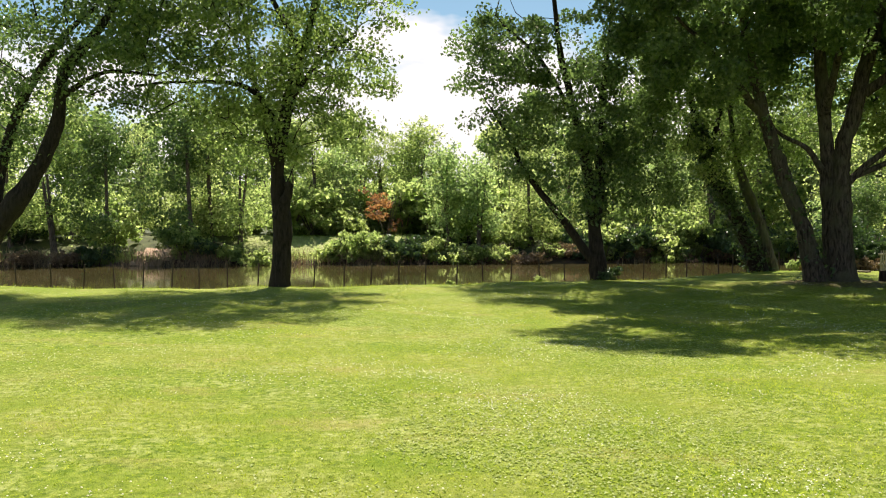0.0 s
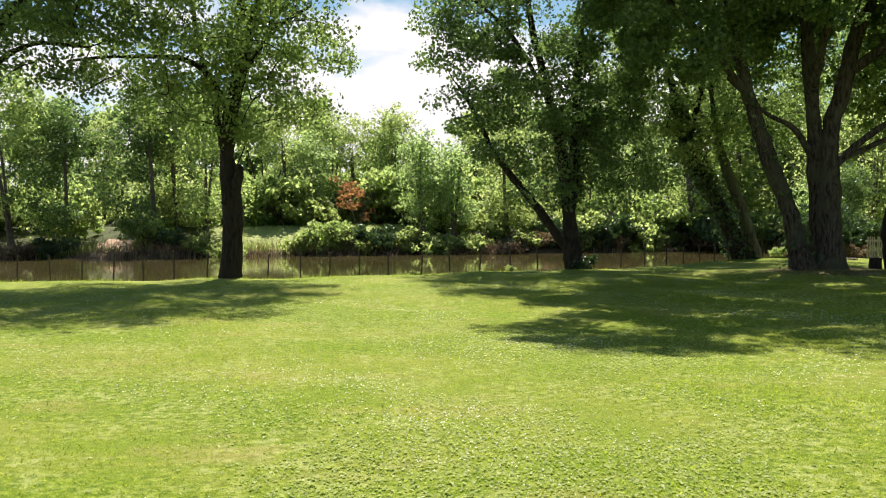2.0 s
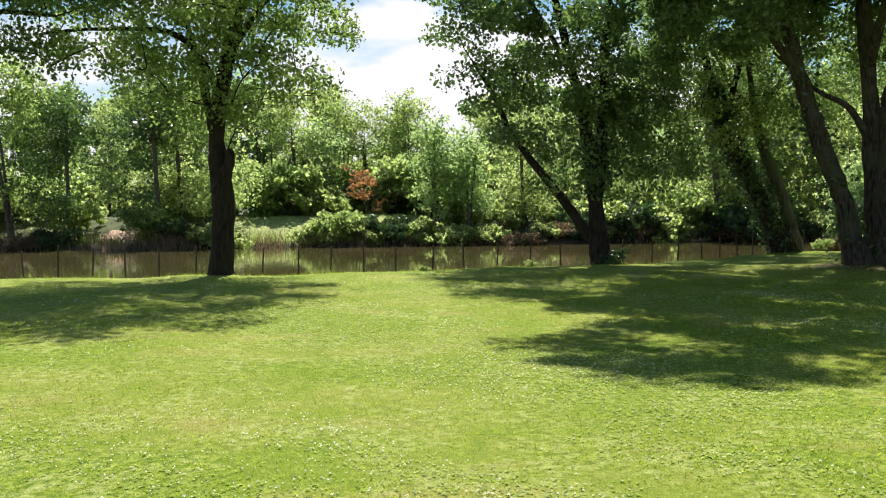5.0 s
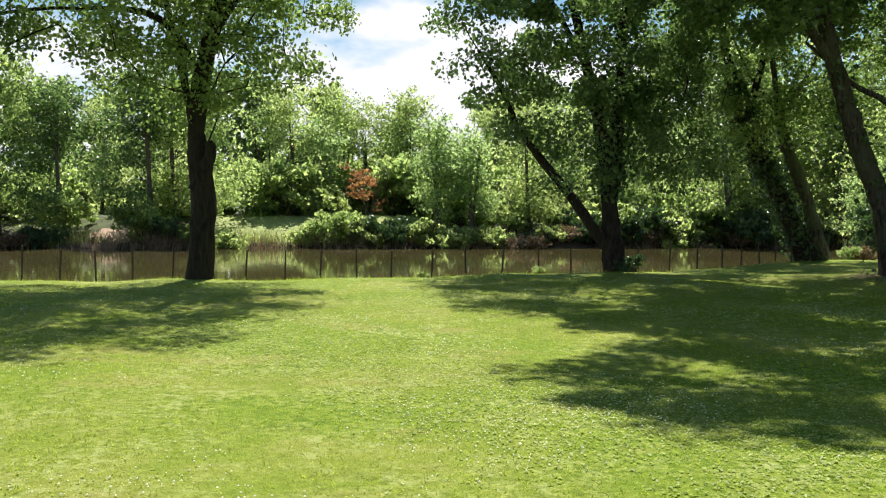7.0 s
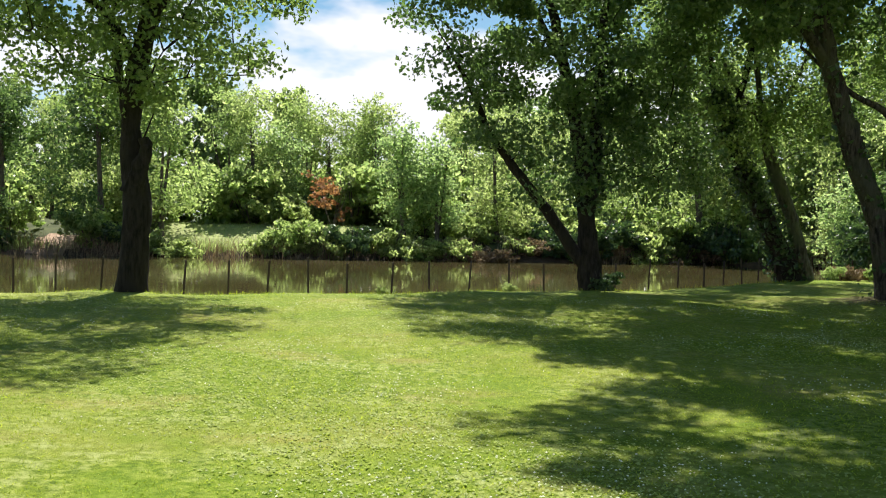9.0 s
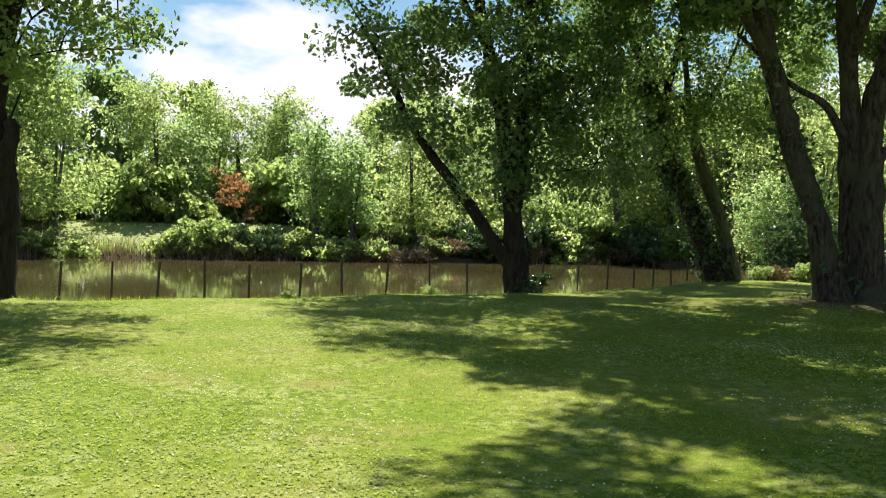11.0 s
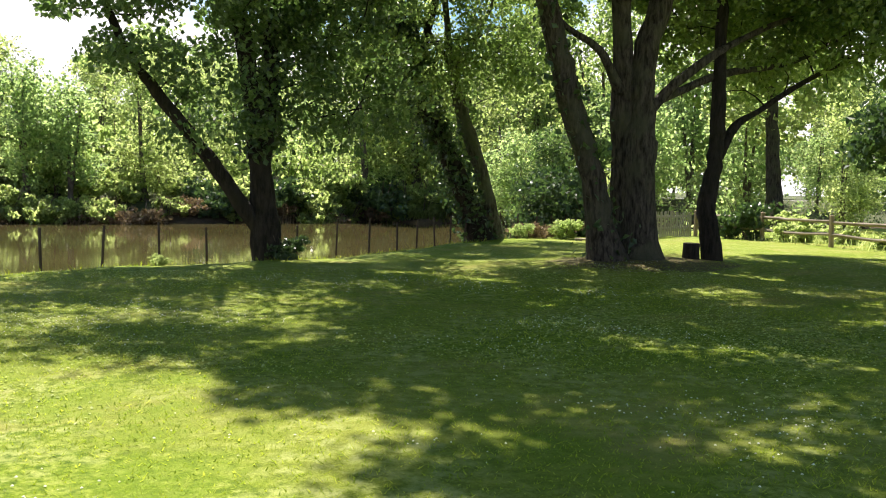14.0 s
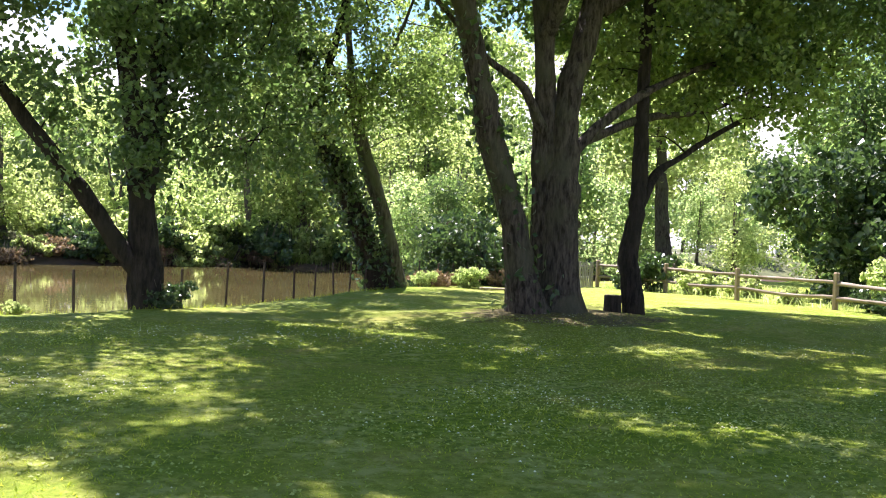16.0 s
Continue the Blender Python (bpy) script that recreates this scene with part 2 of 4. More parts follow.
def mesh_from(name, verts, faces_flat, per_face, mat, smooth=False):
    """A mesh out of arrays: verts (n, 3) and faces of one size each."""
    me = bpy.data.meshes.new(name)
    faces_flat = np.asarray(faces_flat, np.int32).ravel()
    count = len(faces_flat) // per_face
    me.vertices.add(len(verts))
    me.vertices.foreach_set("co", np.asarray(verts, np.float32).ravel())
    me.loops.add(len(faces_flat))
    me.loops.foreach_set("vertex_index", faces_flat)
    me.polygons.add(count)
    me.polygons.foreach_set("loop_start", np.arange(0, count * per_face, per_face, dtype=np.int32))
    me.polygons.foreach_set("use_smooth", np.full(count, smooth))
    me.materials.append(mat)
    me.update(calc_edges=True)
    return me


def child(name, me, parent, label=""):
    ob = new(name, me)
    ob.parent = parent
    return tagged(ob, label)


def part(name, bm, mat, parent, label=""):
    me = bpy.data.meshes.new(name)
    bm.to_mesh(me)
    bm.free()
    me.materials.append(mat)
    return child(name, me, parent, label)


def smooth_path(points, steps=5):
    """Catmull-Rom through the points."""
    p = np.array(points, float)
    p = np.vstack([2 * p[0] - p[1], p, 2 * p[-1] - p[-2]])
    out = []
    for i in range(1, len(p) - 2):
        for s in np.linspace(0, 1, steps, endpoint=False):
            a, b, c, d = p[i - 1:i + 3]
            out.append(0.5 * (2 * b + (c - a) * s + (2 * a - 5 * b + 4 * c - d) * s * s + (3 * b - a - 3 * c + d) * s ** 3))
    return np.array(out + [p[-2]])


def tube_arrays(path, radii, sides, rng, rough=0.08):
    path = np.asarray(path, float)
    n = len(path)
    tan = np.gradient(path, axis=0)
    tan /= np.linalg.norm(tan, axis=1)[:, None] + 1e-9
    side = np.cross(tan, (0.31, 0.9, 0.2))
    side /= np.linalg.norm(side, axis=1)[:, None] + 1e-9
    up = np.cross(side, tan)
    ang = np.linspace(0, 2 * math.pi, sides, endpoint=False)
    lobes = 1 + rough * np.sin(ang * 3 + rng.uniform(0, 6))[None, :] + rng.normal(0, rough * 0.6, (n, sides))
    r = np.asarray(radii, float)[:, None] * lobes
    verts = path[:, None] + r[..., None] * (np.cos(ang)[None, :, None] * side[:, None] + np.sin(ang)[None, :, None] * up[:, None])
    i, j = np.meshgrid(np.arange(n - 1), np.arange(sides), indexing="ij")
    k = (j + 1) % sides
    quads = np.stack([i * sides + j, i * sides + k, (i + 1) * sides + k, (i + 1) * sides + j], -1).reshape(-1, 4)
    return verts.reshape(-1, 3), quads


def limb_mesh(name, points, r0, r1, mat, rng, sides=12, flare=0.0, steps=6, rough=0.08):
    path = smooth_path(points, steps)
    path[1:-1] += rng.normal(0, r1 * 0.12, path[1:-1].shape)
    s = np.linspace(0, 1, len(path))
    radii = r0 + (r1 - r0) * s ** 0.8
    radii = radii * (1 + 0.09 * np.interp(np.arange(len(path)), np.arange(0, len(path) + 3, 3), rng.normal(0, 1, len(np.arange(0, len(path) + 3, 3)))))
    if flare:
        radii = radii * (1 + flare * np.exp(-(path[:, 2] - path[0, 2]) / 0.42))
    v, q = tube_arrays(path, radii, sides, rng, rough)
    return mesh_from(name, v, q, 4, mat, True), path


def leaf_arrays(centres, size, rng, flat=0.5, tilt=1.0):
    """Folded diamond leaves round the centres."""
    n = len(centres)
    nor = rng.normal(0, 1, (n, 3)) * (tilt, tilt, 1 - flat) + (0, 0, flat * 1.3)
    nor /= np.linalg.norm(nor, axis=1)[:, None]
    a = np.cross(nor, rng.normal(0, 1, (n, 3)))
    a /= np.linalg.norm(a, axis=1)[:, None] + 1e-9
    b = np.cross(nor, a)
    s = (size * rng.uniform(0.6, 1.35, n))[:, None]
    v = np.stack([centres - a * s * 0.5, centres + b * s * 0.4 + nor * s * 0.12, centres + a * s * 0.55 - nor * s * 0.08, centres - b * s * 0.4 + nor * s * 0.12], 1)
    return v.reshape(-1, 3)


def leaf_mesh(name, centres, size, mat, rng, flat=0.5, tilt=1.0):
    v = leaf_arrays(centres, size, rng, flat, tilt)
    return mesh_from(name, v, np.arange(len(v)), 4, mat)


def sprays(points, per, spread, rng, droop=0.0):
    """Leaf centres strewn round clump centres."""
    c = np.repeat(points, per, axis=0)
    off = rng.normal(0, 1, c.shape)
    off /= np.linalg.norm(off, axis=1)[:, None]
    off *= (rng.uniform(0, 1, len(c)) ** 0.45)[:, None] * spread * np.repeat(rng.uniform(0.6, 1.3, len(points)), per)[:, None]
    off[:, 2] *= 0.6
    off[:, 2] -= droop * np.abs(off[:, 0] + off[:, 1])
    return c + off


def clumps_in(blobs, count, rng, hollow=0.35):
    """Clump centres in ellipsoids (centre, radii), thinner inside."""
    vol = np.array([b[1][0] * b[1][1] * b[1][2] for b in blobs]) ** 0.75
    pick = rng.choice(len(blobs), count, p=vol / vol.sum())
    d = rng.normal(0, 1, (count, 3))
    d /= np.linalg.norm(d, axis=1)[:, None]
    r = hollow + (1 - hollow) * rng.uniform(0, 1, count) ** 0.6
    c = np.array([b[0] for b in blobs], float)[pick]
    rad = np.array([b[1] for b in blobs], float)[pick]
    return c + d * rad * r[:, None]


def twig_mesh(name, paths, clumps, mat, rng, r0=0.035, share=1.0):
    """Thin boughs to each clump, from a limb or from a bough that is already there."""
    limbs = np.vstack(paths)
    reach = np.linalg.norm(limbs[None] - clumps[:, None], axis=2).min(1)
    nodes = np.zeros((len(limbs) + 2 * len(clumps), 3))
    nodes[:len(limbs)] = limbs
    weight = np.zeros(len(nodes))
    used = len(limbs)
    vs, qs, base = [], [], 0
    for c in clumps[np.argsort(reach)]:
        if rng.uniform() > share:
            continue
        gap = np.linalg.norm(nodes[:used] - c, axis=1) + np.maximum(0, nodes[:used, 2] - c[2]) * 0.9 + weight[:used]
        a = nodes[gap.argmin()]
        length = np.linalg.norm(c - a)
        m = (a + c) / 2 + rng.normal(0, 0.12, 3) * length + (0, 0, 0.05 * length)
        path = smooth_path([a, m, c], 2)
        v, q = tube_arrays(path, np.linspace(r0 * (0.4 + 0.2 * min(length, 2.2)), 0.007, len(path)), 3, rng, 0.0)
        vs.append(v)
        qs.append(q + base)
        base += len(v)
        nodes[used], nodes[used + 1] = m, c
        weight[used], weight[used + 1] = 0.1, 0.25
        used += 2
    return mesh_from(name, np.vstack(vs), np.vstack(qs), 4, mat, True)


def empty(name, x=0.0, y=0.0, z=0.0):
    ob = new(name)
    ob.empty_display_size = 0.3
    ob.location = (x, y, z)
    return ob


def tree(name, base, limbs, blobs, count, per, leaf, size, bark, seed, label, spread=0.75, ivy=(), flat=0.45, hollow=0.35):
    """A tree on its base: limbs are (part name, points, first radius, last radius, flare) in the world's metres."""
    rng = np.random.default_rng(seed)
    root = empty(name, *base)
    b = np.array(base, float)
    paths, made, first = [], [], True
    for kind, points, r0, r1, flare in limbs:
        me, path = limb_mesh(kind, np.array(points, float) - b, r0, r1, bark, rng, 16 if first else 10, flare)
        made.append(child(kind, me, root))
        paths.append(path[len(path) // 4:])
        first = False
    blobs = [(np.array(c, float) - b, r) for c, r in blobs]
    cl = clumps_in(blobs, count, rng, hollow)
    tagged(child("twig_tangle", twig_mesh("twig_tangle", paths, cl, bark, rng), root), kind="stuff")
    centres = sprays(cl, per, spread, rng, 0.12)
    child("crown", leaf_mesh("crown", centres, size, leaf, rng, flat), root)
    for i, leaves in ivy:
        p = smooth_path(np.array(limbs[i][1], float) - b, 60)
        p = p[rng.integers(0, int(len(p) * 0.75), leaves)] + rng.normal(0, 1, (leaves, 3)) * (0.22, 0.22, 0.1)
        child("ivy", leaf_mesh("ivy", p, 0.13, LEAF_DARK, rng, 0.1), made[i], "dark ivy leaves climbing the trunk")
    return tagged(root, label, "tree", "trees on the lawn")


# ---- ground, water ----
EDGE_X = [-400, -40, -20, -8, 1, 4, 8, 12, 16, 22, 30, 60, 400]
EDGE_Y = [20, 22.5, 24.0, 25.2, 25.7, 27.6, 29.6, 33.4, 35.5, 38.0, 40.0, 44.0, 60]
FAR_X = [-400, -60, -22, 6, 19, 30, 45, 60, 400]
FAR_Y = [50, 54.5, 58.0, 61.4, 65.0, 63.0, 58.0, 55.0, 75]
WATER_Z = -0.9


def ground_z(x, y):
    near = np.interp(x, EDGE_X, EDGE_Y) + 0.25 * np.sin(x * 0.9) + 0.12 * np.sin(x * 2.3 + 1)
    far = np.interp(x, FAR_X, FAR_Y) + 0.5 * np.sin(x * 0.45) + 0.25 * np.sin(x * 1.3)
    down = np.clip((y - near) / 1.7, 0, 1)
    up = np.clip((y - far + 1.2) / 2.2, 0, 1)
    z = -1.5 * (down * down * (3 - 2 * down)) * (1 - up * up * (3 - 2 * up))
    roll = 0.05 * np.sin(x * 0.37 + 1.0) * np.sin(y * 0.31) + 0.02 * np.sin(x * 1.7 + y * 0.9)
    mound = 0.16 * np.exp(-((x - 11.4) ** 2 + (y - 26.6) ** 2) / 3.5)
    rise = 0.95 * np.clip((y - far - 1.0) / 6, 0, 1) - 0.55 * np.clip(1 - (y - far - 1) / 5, 0, 1)
    return z + roll * (1 - down) + mound + rise * up


def axis(lo, hi, fine_lo, fine_hi, step, growth=1.25):
    a = list(np.arange(fine_lo, fine_hi + step / 2, step))
    d = step
    while a[-1] < hi:
        d *= growth
        a.append(a[-1] + d)
    d = step
    while a[0] > lo:
        d *= growth
        a.insert(0, a[0] - d)
    return np.array(a)


gx, gy = axis(-1500, 1500, -26, 46, 0.4), axis(-900, 2000, -4, 70, 0.4)
GX, GY = np.meshgrid(gx, gy)
verts = np.stack([GX, GY, ground_z(GX, GY)], -1).reshape(-1, 3)
i, j = np.meshgrid(np.arange(len(gy) - 1), np.arange(len(gx) - 1), indexing="ij")
w = len(gx)
quads = np.stack([i * w + j, i * w + j + 1, (i + 1) * w + j + 1, (i + 1) * w + j], -1).reshape(-1, 4)
gm = mesh_from("ground", verts, quads, 4, LAWN, True)
for m in (SOIL, MEADOW, SAND, ROAD, WOOD_FLOOR):
    gm.materials.append(m)
mid = verts[quads].mean(1)
near = np.interp(mid[:, 0], EDGE_X, EDGE_Y)
far = np.interp(mid[:, 0], FAR_X, FAR_Y)
slot = np.zeros(len(quads), np.int32)
slot[(mid[:, 1] > near + 0.55) & (mid[:, 2] < -0.1)] = 1
slot[mid[:, 1] > far + 0.6] = 5
slot[(mid[:, 1] > far + 0.9) & (mid[:, 1] < far + 12) & (np.abs(mid[:, 0] + 7) < 8)] = 2
slot[(mid[:, 1] > far - 1.5) & (mid[:, 1] < far + 1.2)] = 1
slot[((mid[:, 0] + 19.4) / 1.5) ** 2 + ((mid[:, 1] - 59.8) / 1.9) ** 2 < 1] = 3
slot[(np.abs(mid[:, 1] - 84 + 0.25 * mid[:, 0]) < 3.5) & (mid[:, 0] > 30)] = 4
gm.polygons.foreach_set("material_index", slot)
tagged(new("ground", gm), "mown green lawn with clover, sloping into a pond bank", "ground", kind="structure")

v = np.array([(-400, 18, WATER_Z), (400, 18, WATER_Z), (400, 90, WATER_Z), (-400, 90, WATER_Z)])
tagged(new("water", mesh_from("water", v, [0, 1, 2, 3], 4, WATER)), "still brown pond water reflecting the trees", "water", kind="structure")

# ---- trees on the lawn ----
tree("maple_tree", (-4.7, 25.6, 0), [
    ("trunk", [(-4.7, 25.6, -0.15), (-4.6, 25.6, 1.7), (-4.75, 25.6, 3.2), (-4.5, 25.6, 4.9), (-4.1, 25.5, 6.4), (-3.6, 25.4, 8.1), (-3.4, 25.4, 11)], 0.3, 0.07, 0.3),
    ("limb", [(-4.75, 25.6, 3.3), (-5.0, 25.7, 4.2), (-5.15, 25.9, 5.0), (-5.6, 26.2, 6.4), (-5.9, 26.4, 8.6)], 0.12, 0.04, 0),
    ("knot", [(-4.66, 25.5, 1.9), (-4.5, 25.45, 2.35), (-4.36, 25.4, 2.75), (-4.42, 25.4, 2.95)], 0.2, 0.1, 0),
    ("limb", [(-4.6, 25.6, 4.3), (-5.5, 25.4, 5.6), (-7.3, 25.2, 5.75), (-8.6, 25.0, 5.6)], 0.1, 0.03, 0),
    ("limb", [(-4.4, 25.6, 5.2), (-3.4, 25.2, 6.4), (-2.4, 25.0, 7.0)], 0.09, 0.03, 0),
    ("limb", [(-4.0, 25.5, 6.6), (-5.0, 24.6, 8.6), (-5.4, 24.2, 10.2)], 0.1, 0.03, 0)],
    # last two lobes, mostly above the view, are added to deepen the lawn shadow
    [((-4.9, 24.2, 8.8), (4.0, 4.4, 4.6)), ((-3.6, 25.2, 6.2), (2.2, 2.4, 2.6)), ((-6.6, 25.2, 6.6), (2.6, 2.4, 1.9)), ((-5.4, 25.6, 4.4), (2.0, 2.0, 0.9)), ((-5.4, 23.0, 10.6), (3.4, 3.0, 2.3)), ((-7.4, 24.2, 10.6), (3.4, 3.0, 2.2))],
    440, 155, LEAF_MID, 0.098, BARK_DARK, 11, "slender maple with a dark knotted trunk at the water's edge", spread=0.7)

tree("leaning_tree", (-12.6, 23.0, 0), [
    ("trunk", [(-12.6, 23, -0.15), (-11.4, 23, 1.7), (-10.5, 23, 3.0), (-9.9, 23, 4.3), (-9.7, 23, 5.6), (-9.0, 23, 6.5), (-8.3, 23, 7.5), (-7.6, 23, 9.5)], 0.3, 0.06, 0.3),
    ("limb", [(-11.6, 23, 1.4), (-11.5, 23.3, 3.2), (-11.0, 23.5, 5.0), (-9.9, 23.4, 6.6), (-8.9, 23.2, 7.4)], 0.2, 0.05, 0),
    ("limb", [(-9.8, 23, 5.0), (-8.6, 22.8, 5.6), (-7.2, 22.6, 5.5)], 0.09, 0.03, 0)],
    [((-10.6, 23.0, 8.2), (4.4, 3.4, 3.4)), ((-7.6, 22.8, 5.6), (2.0, 1.8, 1.5)), ((-8.4, 22.8, 6.6), (2.4, 2.2, 1.8)), ((-11.6, 23.4, 4.6), (2.2, 2.0, 1.8))],
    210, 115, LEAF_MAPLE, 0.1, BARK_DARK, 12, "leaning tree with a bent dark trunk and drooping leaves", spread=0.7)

tree("waterside_tree", (4.9, 28.2, 0), [
    ("trunk", [(4.95, 28.2, -0.3), (4.8, 28.2, 1.5), (4.65, 28.2, 2.8), (4.4, 28.2, 4.2), (4.0, 28.2, 5.8), (3.6, 28.2, 7.7), (3.3, 28.1, 11)], 0.25, 0.06, 0.3),
    ("limb", [(4.75, 28.2, 1.8), (4.9, 28.3, 2.8), (5.0, 28.4, 4.2), (5.1, 28.5, 6.2), (5.5, 28.7, 9.5)], 0.2, 0.05, 0),
    ("limb", [(4.85, 28.2, 0.4), (4.0, 28.1, 1.6), (3.1, 28.0, 2.7), (2.5, 28.0, 3.5), (2.1, 28.0, 4.4), (1.5, 28.0, 5.4)], 0.145, 0.045, 0),
    ("limb", [(4.2, 28.2, 5.0), (3.0, 27.6, 6.8), (1.8, 27.2, 7.8)], 0.09, 0.03, 0)],
    [((3.8, 27.7, 9.2), (3.3, 3.2, 4.6)), ((1.6, 27.8, 6.2), (1.5, 1.8, 2.4)), ((4.8, 28.0, 5.6), (2.8, 2.4, 2.2)), ((6.2, 28.3, 4.4), (1.7, 1.6, 1.7)), ((4.3, 27.6, 3.5), (2.3, 1.5, 1.6)), ((6.6, 28.2, 2.8), (1.1, 1.1, 0.9)), ((3.0, 27.7, 4.6), (1.5, 1.4, 1.3))],
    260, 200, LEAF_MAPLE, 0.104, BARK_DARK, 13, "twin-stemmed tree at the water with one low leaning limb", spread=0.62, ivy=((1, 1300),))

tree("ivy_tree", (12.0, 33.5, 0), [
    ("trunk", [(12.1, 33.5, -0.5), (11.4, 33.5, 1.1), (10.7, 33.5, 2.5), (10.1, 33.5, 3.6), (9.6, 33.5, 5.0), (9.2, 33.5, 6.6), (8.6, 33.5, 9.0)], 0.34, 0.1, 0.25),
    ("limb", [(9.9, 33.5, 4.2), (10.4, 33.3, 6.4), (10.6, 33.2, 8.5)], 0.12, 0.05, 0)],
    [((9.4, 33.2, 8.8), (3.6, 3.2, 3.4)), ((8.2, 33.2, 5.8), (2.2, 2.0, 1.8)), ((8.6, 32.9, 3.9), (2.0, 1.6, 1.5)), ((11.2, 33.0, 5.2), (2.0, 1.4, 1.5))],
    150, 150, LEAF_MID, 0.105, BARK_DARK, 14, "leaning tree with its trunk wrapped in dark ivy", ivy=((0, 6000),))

tree("bank_tree", (12.5, 33.6, 0), [
    ("trunk", [(12.55, 33.6, -0.5), (11.9, 33.6, 1.8), (11.2, 33.6, 3.6), (10.9, 33.6, 4.8), (10.75, 33.6, 6.0), (10.4, 33.6, 9)], 0.22, 0.06, 0.25),
    ("limb", [(10.9, 33.6, 4.6), (10.1, 33.6, 5.6), (9.4, 33.6, 7.0)], 0.09, 0.03, 0),
    ("limb", [(11.0, 33.6, 4.4), (11.8, 33.4, 5.8), (12.4, 33.3, 7.4)], 0.08, 0.03, 0)],
    [((11.6, 33.6, 8.6), (3.2, 2.8, 3.0)), ((13.6, 33.8, 6.0), (1.8, 1.8, 1.6)), ((11.6, 33.6, 4.4), (2.0, 1.6, 1.2))],
    110, 150, LEAF_MID, 0.105, BARK_MOSS, 15, "thin forked grey tree leaning on the bank")

tree("great_maple", (11.5, 26.5, 0), [
    ("trunk", [(11.85, 26.5, -0.15), (11.8, 26.5, 1.6), (11.76, 26.5, 2.9), (11.82, 26.5, 4.0), (12.2, 26.45, 5.4), (12.75, 26.3, 8), (13.2, 26.0, 11)], 0.39, 0.13, 0.6),
    ("trunk", [(11.65, 26.85, -0.1), (11.6, 26.8, 2.0), (11.45, 26.7, 3.6), (11.3, 26.65, 5.6), (11.0, 26.6, 8.2), (10.6, 26.4, 11.5)], 0.25, 0.14, 0.6),
    ("trunk", [(12.12, 26.95, -0.1), (11.98, 26.85, 1.4), (11.8, 26.7, 3.4)], 0.23, 0.16, 0.5),
    ("trunk", [(11.05, 26.4, -0.1), (10.62, 26.4, 1.6), (9.95, 26.3, 3.2), (9.5, 26.2, 4.5), (8.9, 26.0, 6.4), (8.3, 25.8, 9.5)], 0.3, 0.12, 0.4),
    ("limb", [(11.9, 26.5, 2.9), (12.6, 26.4, 3.6), (13.8, 26.2, 4.4), (15.3, 26.0, 5.0), (17.9, 25.6, 5.4)], 0.115, 0.035, 0),
    ("limb", [(12.0, 26.5, 3.1), (13.8, 26.6, 3.8), (15.7, 26.6, 4.2), (17.6, 26.6, 5.1)], 0.1, 0.03, 0),
    ("limb", [(11.25, 26.5, 3.3), (10.7, 26.4, 4.0), (10.0, 26.5, 4.4), (9.0, 26.8, 5.4)], 0.11, 0.03, 0),
    ("limb", [(9.4, 26.2, 4.8), (7.8, 25.4, 6.4), (6.4, 24.6, 7.4)], 0.12, 0.04, 0),
    ("limb", [(8.9, 26.0, 6.4), (7.8, 24.2, 9.0), (6.2, 22.0, 11.0), (4.8, 20.0, 12.0)], 0.13, 0.03, 0),
    ("limb", [(13.0, 26.1, 9.0), (14.4, 23.4, 10.6), (17.2, 21.6, 11.0)], 0.12, 0.03, 0),
    ("limb", [(11.3, 26.6, 5.0), (11.0, 24.6, 7.0), (10.6, 22.4, 8.0)], 0.13, 0.04, 0),
    ("limb", [(12.4, 26.4, 5.6), (14.6, 24.6, 7.6), (16.6, 23.4, 8.6)], 0.14, 0.04, 0)],
    # lobes with x under 9, z over 10: unseen, added to shade the lawn
    [((10.8, 23.6, 11.0), (7.0, 7.2, 4.8)), ((6.8, 25.0, 7.4), (2.4, 2.8, 2.2)), ((16.2, 25.6, 6.6), (3.6, 3.0, 2.0)), ((11.2, 22.6, 8.2), (4.0, 2.4, 2.0)), ((17.6, 23.4, 10.2), (4.2, 5.4, 3.4)), ((4.0, 20.9, 12.0), (2.4, 2.2, 2.4)), ((5.2, 23.0, 10.6), (1.4, 1.6, 1.6)), ((8.9, 21.6, 12.0), (2.6, 2.9, 2.6)), ((18.6, 25.0, 6.2), (2.6, 2.6, 1.6)), ((4.7, 24.7, 11.0), (1.5, 2.2, 1.6)), ((3.9, 24.1, 11.2), (1.4, 1.7, 1.4)), ((6.4, 25.4, 10.8), (2.2, 2.0, 1.8)), ((12.2, 28.6, 7.4), (4.0, 2.2, 2.0)), ((16.0, 28.5, 7.2), (4.0, 2.8, 2.2)), ((9.4, 28.2, 7.8), (2.4, 1.8, 1.8))],
    1000, 255, LEAF_MAPLE, 0.128, BARK, 16, "great old maple with several thick grey trunks", spread=0.68, ivy=((3, 500),))

tree("young_maple", (13.5, 26.5, 0), [
    ("trunk", [(13.6, 26.4, -0.15), (13.5, 26.5, 1.2), (13.65, 26.5, 2.3), (13.65, 26.5, 3.3), (13.65, 26.5, 5.0), (13.8, 26.5, 7.5)], 0.19, 0.11, 0.3),
    ("limb", [(13.7, 26.5, 2.1), (14.1, 26.5, 2.75), (14.7, 26.5, 3.1), (16.1, 26.4, 3.9), (18.0, 26.2, 4.7)], 0.12, 0.03, 0)],
    [((14.6, 26.6, 6.6), (2.8, 2.4, 2.6)), ((16.8, 26.2, 5.0), (2.2, 2.0, 1.3)), ((14.9, 27.6, 4.6), (1.8, 1.4, 1.1))],
    135, 120, LEAF_MID, 0.122, BARK_DARK, 17, "slim dark maple with one limb reaching sideways")
